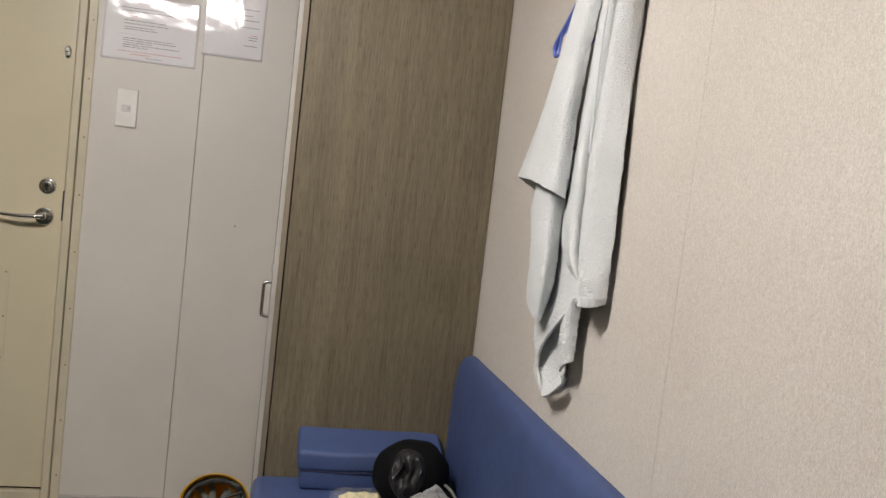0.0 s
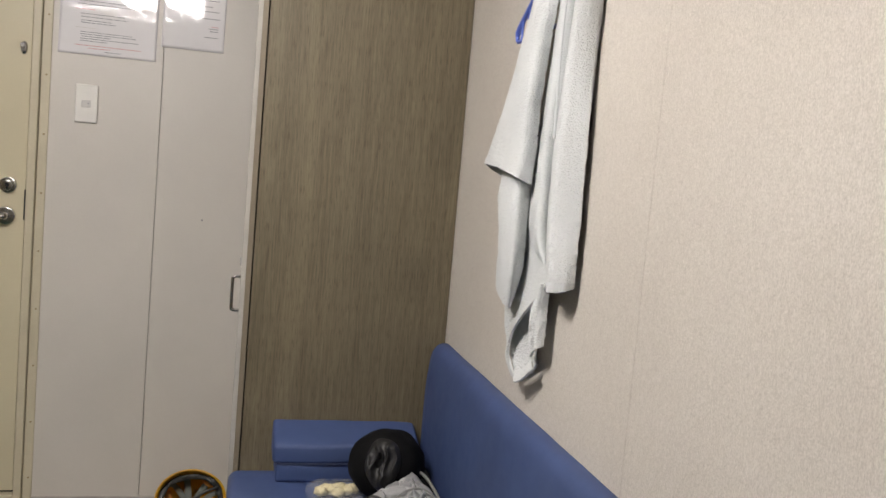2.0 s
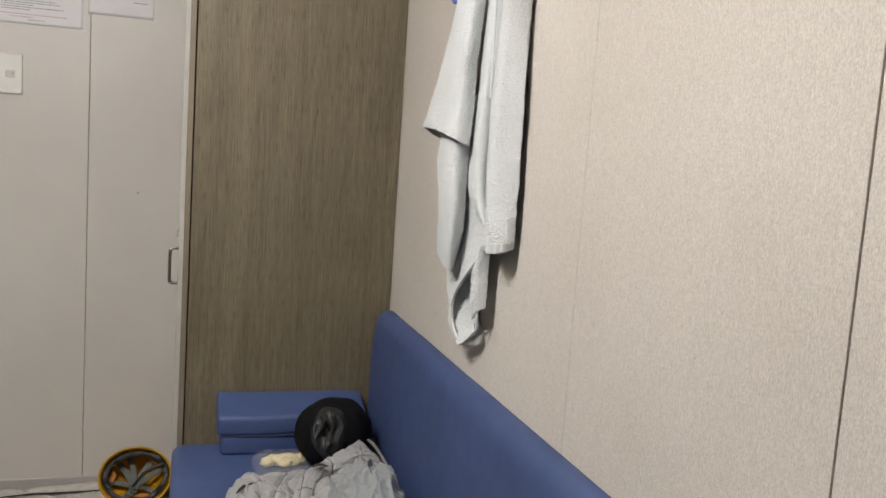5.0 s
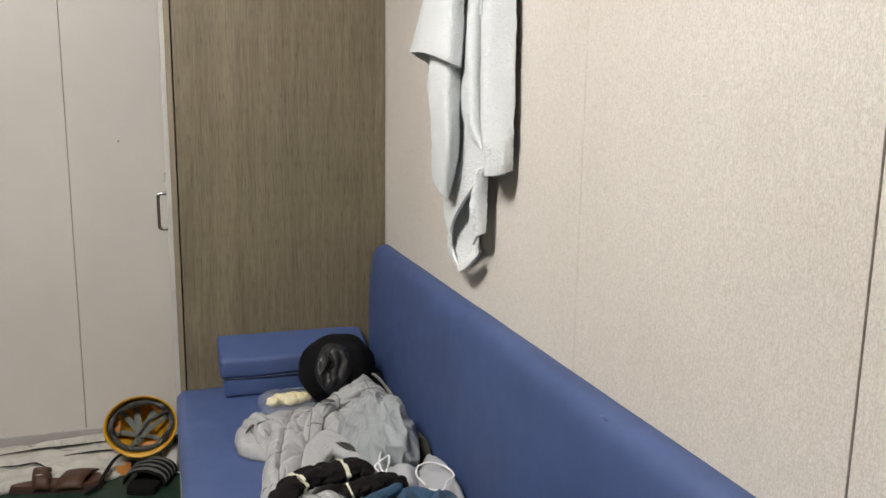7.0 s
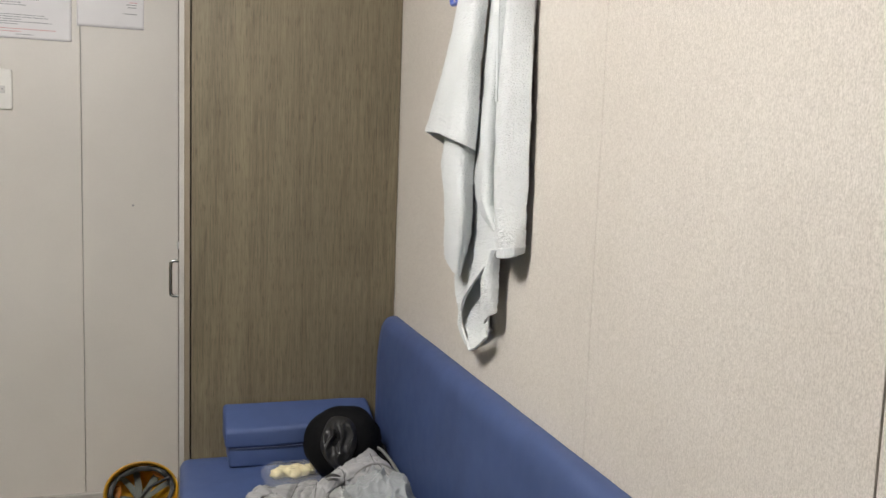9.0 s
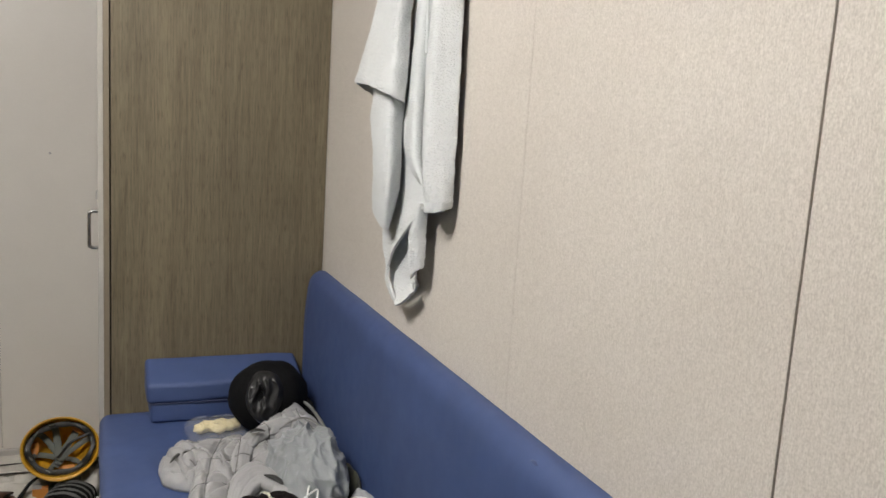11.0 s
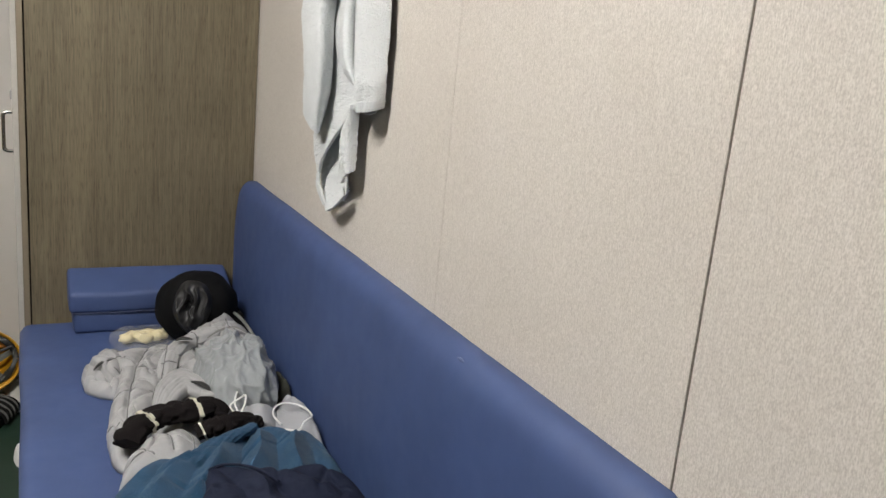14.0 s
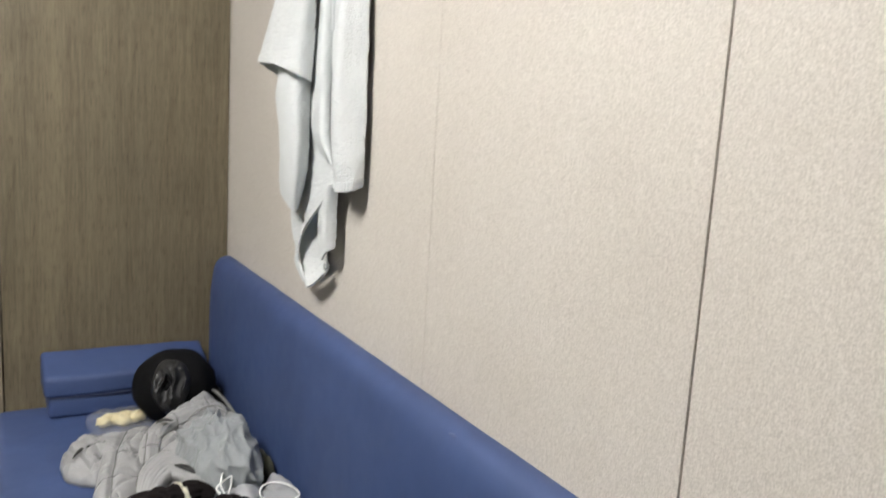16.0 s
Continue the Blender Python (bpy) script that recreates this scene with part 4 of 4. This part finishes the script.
sock([(0.250, -0.788, 0.476), (0.272, -0.787, 0.484), (0.300, -0.786, 0.487), (0.334, -0.777, 0.484), (0.362, -0.774, 0.476)], lambda s: 0.015 + 0.007 * bow(s), (0.14,), 6)

mask = thing("face_mask", (0.39, -0.75, 0.47), "grey cloth face mask with white ear loops", "face mask")
part("cloth", heap([(0.320, -0.745), (0.336, -0.690), (0.374, -0.684), (0.415, -0.712), (0.400, -0.760), (0.375, -0.778), (0.347, -0.760)], SEAT, 0.066,
                   lambda x, y, r: 0.006 * nz(x * 30, y * 14, 3) - 0.006 * crease(x * 16, y * 9, 2, 0.05), 30, 90), M_MASK, mask, smooth=True)
part("cloth", heap([(0.428, -0.655), (0.456, -0.628), (0.469, -0.70), (0.468, -0.79), (0.460, -0.835), (0.423, -0.815), (0.398, -0.798), (0.388, -0.752), (0.405, -0.70)], SEAT, 0.058,
                   lambda x, y, r: 0.007 * nz(x * 24, y * 14, 8) - 0.008 * crease(x * 14, y * 8, 5, 0.05) + 0.25 * (x - 0.43), 40, 110, 3.2), M_MASK, mask, smooth=True)
part("ear_loop", sweep([(0.392, -0.806, 0.482), (0.386, -0.772, 0.486), (0.397, -0.747, 0.490), (0.419, -0.744, 0.493), (0.441, -0.766, 0.493), (0.449, -0.797, 0.489), (0.431, -0.810, 0.484), (0.416, -0.829, 0.480), (0.396, -0.816, 0.478)], 0.0017, 70, 8), M_CORD, mask, smooth=True)
part("ear_loop", sweep([(0.354, -0.688, 0.500), (0.340, -0.694, 0.502), (0.334, -0.708, 0.504), (0.326, -0.732, 0.498), (0.327, -0.758, 0.490), (0.319, -0.748, 0.492), (0.318, -0.735, 0.497), (0.338, -0.722, 0.503), (0.350, -0.712, 0.502), (0.343, -0.735, 0.496), (0.332, -0.756, 0.490)], 0.0017, 90, 8), M_CORD, mask, smooth=True)

fleece = thing("fleece_jumper", (0.27, -0.9, SEAT), "crumpled teal fleece jumper on the settee", "jumper")


def pleats(x, y, lines, height, width):
    """Sharp-crested folds along a few lines, with flat slopes to both sides."""
    x += 0.010 * nz(x * 14, y * 14, 3)
    y += 0.010 * nz(x * 14, y * 14, 6)
    best = 9.0
    for line in lines:
        for (ax, ay), (bx, by) in zip(line, line[1:]):
            ux, uy = bx - ax, by - ay
            t = min(1, max(0, ((x - ax) * ux + (y - ay) * uy) / (ux * ux + uy * uy)))
            best = min(best, math.hypot(x - ax - t * ux, y - ay - t * uy))
    return height * max(0, 1 - best / width) ** 1.25


def rumple(x, y, seed):
    return 0.008 * nz(x * 15, y * 15, seed) + 0.004 * nz(x * 34, y * 34, seed) - 0.006 * crease(x * 9, y * 9, seed, 0.06)


FLEECE_FOLDS = [[(0.190, -0.905), (0.280, -0.858), (0.345, -0.812), (0.395, -0.815)], [(0.395, -0.815), (0.440, -0.835), (0.448, -0.920)], [(0.280, -0.858), (0.262, -0.920), (0.215, -0.990)],
                [(0.172, -0.850), (0.130, -0.910), (0.100, -0.985)], [(0.345, -0.812), (0.335, -0.890), (0.305, -0.960)], [(0.410, -0.840), (0.388, -0.910), (0.372, -0.990)], [(0.225, -0.880), (0.180, -0.930), (0.150, -1.000)]]
TROUSER_FOLDS = [[(0.215, -0.930), (0.270, -0.950), (0.330, -1.000), (0.375, -1.060)], [(0.240, -0.945), (0.235, -1.020), (0.245, -1.120)], [(0.300, -0.985), (0.300, -1.070), (0.330, -1.160)], [(0.330, -0.985), (0.400, -1.010), (0.450, -1.040)]]
part("body", heap([(0.078, -0.99), (0.092, -0.930), (0.124, -0.868), (0.172, -0.832), (0.231, -0.846), (0.28, -0.826), (0.340, -0.786), (0.392, -0.778), (0.432, -0.800), (0.462, -0.812), (0.469, -0.90), (0.460, -0.98), (0.43, -1.06), (0.36, -1.12), (0.25, -1.13), (0.14, -1.09)],
                    SEAT, 0.058, lambda x, y, r: pleats(x, y, FLEECE_FOLDS, 0.034, 0.040) + rumple(x, y, 4) - 0.006, 100, 300, 4.6), M_TEAL, fleece, smooth=True)
part("sleeve", sweep([(0.150, -0.965, 0.452), (0.185, -0.920, 0.470), (0.235, -0.884, 0.482), (0.290, -0.850, 0.490), (0.340, -0.822, 0.494)], lambda s: 0.008 + 0.012 * bow(s * 0.8 + 0.1), 90, 40, 0.6,
                     lambda s, a: 1 + 0.25 * nz(s * 4, math.cos(a) * 1.2, math.sin(a) * 1.2) - 0.30 * crease(s * 7 + math.cos(a) * 1.5, math.sin(a), 3, 0.10)), M_TEAL, fleece, smooth=True)

trousers = thing("trousers", (0.33, -1.05, SEAT), "dark navy cotton trousers in a heap on the settee", "trousers")
part("body", heap([(0.192, -1.05), (0.198, -0.98), (0.206, -0.930), (0.230, -0.918), (0.268, -0.934), (0.318, -0.955), (0.360, -0.975), (0.415, -0.980), (0.460, -0.995), (0.469, -1.08), (0.44, -1.19), (0.34, -1.23), (0.24, -1.18)],
                    SEAT, 0.082, lambda x, y, r: pleats(x, y, TROUSER_FOLDS, 0.022, 0.040) + rumple(x, y, 7) - 0.008, 90, 260, 4.0), M_NAVY, trousers, smooth=True)
part("pocket_seam", sweep([(0.235, -0.965, 0.503), (0.262, -0.958, 0.506), (0.300, -0.985, 0.508), (0.325, -1.03, 0.506)], 0.0022, 20, 6), M_NAVY, trousers)

# small olive pouch wedged behind the hood
pouch = thing("pouch", (0.462, -0.545, SEAT), "small olive cloth pouch against the settee back", "pouch")
part("cloth", heap([(0.448, -0.50), (0.440, -0.56), (0.447, -0.62), (0.468, -0.62), (0.471, -0.56), (0.468, -0.50)], SEAT, 0.046, lambda x, y, r: 0.008 * nz(x * 30, y * 30), 16, 50), fabric("olive_cloth", (0.085, 0.085, 0.062), 0.2), pouch, smooth=True)

# ---- things on the floor ----
rags = thing("folded_cloth", (-0.33, 0.56, 0.0), "folded white cotton cloth with dark markings and shade lines on the floor", "cloth")


def rag(outline, h, seed, name="fold"):
    return part(name, heap(outline, 0.0015, h, lambda x, y, r: 0.022 * billow(x * 3 + seed, y * 15 + 0.5 * nz(x * 6, y * 6), seed) + 0.006 * nz(x * 18, y * 18, seed) - 0.010, 30, 160), M_RAG, rags, smooth=True)


rag([(-0.72, 0.66), (-0.55, 0.675), (-0.40, 0.682), (-0.25, 0.682), (-0.06, 0.675), (-0.04, 0.62), (-0.20, 0.605), (-0.40, 0.598), (-0.58, 0.59), (-0.72, 0.59)], 0.050, 1.0)
rag([(-0.74, 0.60), (-0.60, 0.605), (-0.42, 0.612), (-0.22, 0.612), (-0.08, 0.60), (-0.08, 0.555), (-0.22, 0.525), (-0.40, 0.515), (-0.58, 0.51), (-0.74, 0.52)], 0.042, 2.0)
rag([(-0.74, 0.53), (-0.60, 0.53), (-0.44, 0.525), (-0.30, 0.535), (-0.20, 0.52), (-0.17, 0.455), (-0.26, 0.415), (-0.42, 0.43), (-0.58, 0.40), (-0.74, 0.42)], 0.034, 3.0)
# Dark lines: the cloth's own markings and painted shade of gaps between folds.
for pts in ([(-0.56, 0.585, 0.050), (-0.46, 0.60, 0.052), (-0.36, 0.606, 0.050), (-0.22, 0.612, 0.050)],
            [(-0.54, 0.525, 0.040), (-0.48, 0.508, 0.044), (-0.44, 0.515, 0.044), (-0.41, 0.49, 0.040)],
            [(-0.36, 0.545, 0.044), (-0.27, 0.550, 0.045), (-0.20, 0.545, 0.044)]):
    part("stripe", sweep(pts, lambda s: 0.0015 + 0.0030 * bow(s), 24, 8, 0.6, lambda s, a: 1 + 0.4 * nz(s * 9, pts[0][0] * 50)), M_RAG_LINE, rags)
for x, y in ((-0.45, 0.645), (-0.33, 0.655), (-0.36, 0.575), (-0.50, 0.56), (-0.22, 0.66)):
    part("stain", heap([(x - 0.025, y - 0.004), (x, y - 0.012), (x + 0.026, y - 0.002), (x, y + 0.010)], 0.047, 0.006, lambda a, b, r: 0.002 * nz(a * 60, b * 60), 6, 20), M_GREYTRIM, rags, smooth=True)

helmet = thing("safety_helmet", (-0.137, 0.47, 0.0), "yellow safety helmet lying upturned, its webbing showing", "helmet")
HN = Vector((-0.05, -1.0, 0.36)).normalized()
HX_ = Vector((1, 0, 0)) - HN * HN.x
HX_.normalize()
HY_ = HN.cross(HX_)
HM = Matrix(((HX_.x, HY_.x, HN.x, -0.128), (HX_.y, HY_.y, HN.y, 0.445), (HX_.z, HY_.z, HN.z, 0.156), (0, 0, 0, 1)))


def dome(a, b, d, n=26, m=64, lip=0.0, off=0.0):
    bm = bmesh.new()
    rows = []
    for i in range(n + 1):
        f = math.pi / 2 * i / n
        rows.append([bm.verts.new(HM @ Vector(((a - off) * math.cos(f) * math.cos(t), (b - off) * math.cos(f) * math.sin(t), -(d - off) * math.sin(f)))) for t in (2 * math.pi * k / m for k in range(m))])
    if lip:
        rows.insert(0, [bm.verts.new(HM @ Vector(((a + lip) * math.cos(t), (b + lip * (1.0 + 0.9 * max(0, -math.sin(t)) ** 3)) * math.sin(t), 0.006))) for t in (2 * math.pi * k / m for k in range(m))])
    for p, q in zip(rows, rows[1:]):
        for k in range(m):
            bm.faces.new((p[k], p[(k + 1) % m], q[(k + 1) % m], q[k]))
    bmesh.ops.remove_doubles(bm, verts=bm.verts[:], dist=1e-5)
    return bm


shell = part("shell", dome(0.101, 0.084, 0.125, lip=0.004), M_HELMET, helmet, "yellow plastic shell", True)
so = shell.modifiers.new("thickness", "SOLIDIFY")
so.thickness, so.offset = 0.0035, 0.0


def inner(t, f, off=0.012):
    """A point on the helmet's lining: t round the rim, f from the rim (0) to the crown (1)."""
    g = math.pi / 2 * f
    return tuple(HM @ Vector(((0.100 - off) * math.cos(g) * math.cos(t), (0.085 - off) * math.cos(g) * math.sin(t), -(0.118 - off) * math.sin(g))))


part("headband", sweep([inner(2 * math.pi * k / 16, 0.10 + 0.10 * nz(k % 16 * 0.7, 3), 0.010 + 0.010 * abs(nz(k % 16 * 0.9, 8))) for k in range(17)], 0.0085, 110, 12, 0.30, lambda s, a: 1 + 0.5 * nz(s * 14, 2), up=tuple(HX_ * 0.001 + HN)), M_BLACKPL, helmet, "black sweatband", True)
part("rim", sweep([tuple(HM @ Vector((0.105 * math.cos(t), (0.088 + 0.005 * max(0, -math.sin(t)) ** 3) * math.sin(t), 0.006))) for t in (2 * math.pi * k / 24 for k in range(25))], 0.0026, 100, 10, up=tuple(HN)), M_HELMET, helmet, smooth=True)
HUB = HM @ Vector((-0.012, -0.050, -0.040))
for k, (t0, w) in enumerate(((2.45, 0.009), (1.85, 0.010), (0.95, 0.010), (0.25, 0.008), (3.5, 0.008), (4.3, 0.007), (5.4, 0.007))):
    end = HUB + Vector((0.007 * math.cos(k * 1.7), 0.0, 0.006 * math.sin(k * 2.3)))
    part("strap", sweep([inner(t0, 0.05, 0.013), inner(t0 + 0.06 * math.sin(k * 3), 0.38, 0.017), tuple((Vector(inner(t0, 0.7, 0.020)) + end) / 2), tuple(end)], w, 34, 10, 0.16, lambda s, a: 1 + 0.25 * nz(s * 6, k * 3), up=tuple(HN)), M_WEB, helmet, smooth=True)
for k, (t0, f) in enumerate(((0.9, 0.25), (3.1, 0.30), (4.9, 0.22))):
    part("foam_pad", sweep([inner(t0 - 0.25, f, 0.010), inner(t0, f + 0.05, 0.014), inner(t0 + 0.25, f, 0.010)], 0.012, 16, 12, 0.4, up=tuple(HN)), M_ORANGE, helmet, smooth=True)
part("chin_strap", sweep([inner(0.5, 0.02, 0.010), tuple(HM @ Vector((0.03, 0.015, 0.004))), tuple(HM @ Vector((-0.004, -0.024, -0.014))), tuple(HM @ Vector((-0.018, -0.034, -0.045))), tuple(HUB)], 0.0042, 40, 8, 0.3, up=tuple(HN)), M_BLACKPL, helmet, smooth=True)
part("buckle", box(-0.144, -0.134, 0.420, 0.425, 0.126, 0.134, 0.001), M_CHROME, helmet)


def shoe_sole(cx, cy, ang, length, width, z0, z1, toe=1.0):
    """An outline like a foot's, extruded."""
    b = bmesh.new()
    pts = spline([(-0.5, 0), (-0.46, 0.34), (-0.25, 0.40), (0.05, 0.36), (0.30, 0.50), (0.46, 0.34), (0.5, 0.0), (0.45, -0.34), (0.28, -0.46), (0.02, -0.40), (-0.25, -0.40), (-0.46, -0.34)], 48, True)
    c, s = math.cos(ang), math.sin(ang)
    lo, hi = [], []
    for u, v in pts:
        x, y = u * length, v * width
        lo.append(b.verts.new((cx + c * x - s * y, cy + s * x + c * y, z0)))
        k = 0.97
        hi.append(b.verts.new((cx + c * x * k - s * y * k, cy + s * x * k + c * y * k, z1 + 0.006 * max(0, u) ** 2)))
    for i in range(48):
        b.faces.new((lo[i], lo[(i + 1) % 48], hi[(i + 1) % 48], hi[i]))
    b.faces.new(lo[::-1])
    b.faces.new(hi)
    return b


def arch(cx, cy, ang, along, width, height, band, thick=0.004, lean=0.0, seed=0):
    """A strap over the foot at a place along the sole."""
    b = bmesh.new()
    c, s = math.cos(ang), math.sin(ang)
    n = 26
    rows = []
    for i in range(n + 1):
        f = math.pi * i / n
        v, h = math.cos(f) * width / 2, abs(math.sin(f)) ** 0.8 * height
        row = []
        for d, e in ((-0.5, 0), (-0.17, 0.003), (0.17, 0.003), (0.5, 0)):
            x = along + d * band + lean * v
            row.append(b.verts.new((cx + c * x - s * v, cy + s * x + c * v, 0.016 + h + e + 0.002 * nz(i * 0.4, d * 3, seed))))
        rows.append(row)
    for p, q in zip(rows, rows[1:]):
        for k in range(3):
            b.faces.new((p[k], p[k + 1], q[k + 1], q[k]))
    return b


def strap(name, owner, material, *a, **k):
    o = part(name, arch(*a, **k), material, owner, smooth=True)
    m = o.modifiers.new("thickness", "SOLIDIFY")
    m.thickness, m.offset = 0.004, 0.0
    return o


def sandal(cx, cy, ang, label):
    s = thing("sandal", (cx, cy, 0), label, "sandal", "brown sandals")
    part("sole", shoe_sole(cx, cy, ang, 0.265, 0.100, 0.001, 0.016), M_SOLE, s)
    part("footbed", shoe_sole(cx, cy, ang, 0.255, 0.094, 0.0155, 0.024), M_BROWN, s)
    strap("front_strap", s, M_BROWN, cx, cy, ang, 0.058, 0.100, 0.026, 0.075, lean=0.25, seed=1)
    st = strap("instep_strap", s, M_BROWN, cx, cy, ang, -0.042, 0.096, 0.040, 0.046, lean=-0.2, seed=2)
    c, q = math.cos(ang), math.sin(ang)
    part("buckle", box(cx - c * 0.045 - 0.010, cx - c * 0.045 + 0.010, cy - q * 0.045 - 0.032, cy - q * 0.045 - 0.024, 0.040, 0.056, 0.002), M_CHROME, st)
    return s


sandal(-0.368, 0.420, radians(-10), "brown leather sandal with wide straps on the floor")
sandal(-0.63, 0.30, radians(20), "brown leather sandal lying on the green floor")

slipper = thing("slipper", (-0.114, 0.355, 0), "black rubber slipper with grey striped band", "slipper")
SA = radians(70)
part("sole", shoe_sole(-0.110, 0.366, SA, 0.160, 0.112, 0.001, 0.022), M_RUBBER, slipper)
strap("band", slipper, M_RUBBER, -0.110, 0.366, SA, 0.010, 0.122, 0.042, 0.105)
for k in range(4):
    strap("stripe", slipper, M_BANDSTRIPE, -0.110, 0.366, SA, -0.028 + 0.025 * k, 0.125, 0.0442, 0.008)

card = thing("small_box", (-0.184, 0.451, 0.0), "small orange cardboard box beside the helmet", "box")
part("carton", box(-0.205, -0.163, 0.440, 0.462, 0.0015, 0.036, 0.002), M_ORANGE, card)
part("lid_flap", box(-0.204, -0.180, 0.4385, 0.4635, 0.0365, 0.0382, 0.0006, 1), M_GREYTRIM, card)

whitesock = thing("white_sock", (-0.035, 0.47, 0), "crumpled white cotton sock on the floor", "sock")
part("knit", heap([(-0.075, 0.45), (-0.06, 0.505), (-0.035, 0.54), (-0.010, 0.53), (-0.012, 0.47), (-0.03, 0.43)], 0.0015, 0.085, lambda x, y, r: 0.012 * ridge(x * 20, y * 20, 5), 20, 60), M_RAG, whitesock, smooth=True)

cable = thing("cable", (-0.04, 0.40, 0.01), "thin white cable on the floor beside the settee", "cable")
part("wire", sweep([(-0.085, 0.415, 0.010), (-0.06, 0.405, 0.012), (-0.035, 0.400, 0.010), (0.0, 0.405, 0.006), (0.028, 0.41, 0.005)], 0.0028, 30, 8), M_CORD, cable, smooth=True)

tissue = thing("tissue", (-0.026, 0.127, 0), "crumpled white tissue on the floor by the settee", "tissue")
part("paper", heap([(-0.040, 0.16), (-0.046, 0.12), (-0.036, 0.075), (-0.012, 0.07), (0.010, 0.11), (-0.005, 0.165)], 0.0015, 0.030, lambda x, y, r: 0.014 * ridge(x * 40, y * 40, 5), 14, 50), M_CORD, tissue)

trail = thing("strap", (-0.25, 0.40, 0.0), "black webbing strap trailing over the cloth on the floor", "strap")
part("webbing", sweep([(-0.285, 0.335, 0.006), (-0.262, 0.365, 0.010), (-0.240, 0.400, 0.026), (-0.212, 0.445, 0.052), (-0.190, 0.470, 0.060)], 0.007, 40, 8, 0.3, lambda s, a: 1 + 0.2 * nz(s * 8, 3)), M_RUBBER, trail, smooth=True)
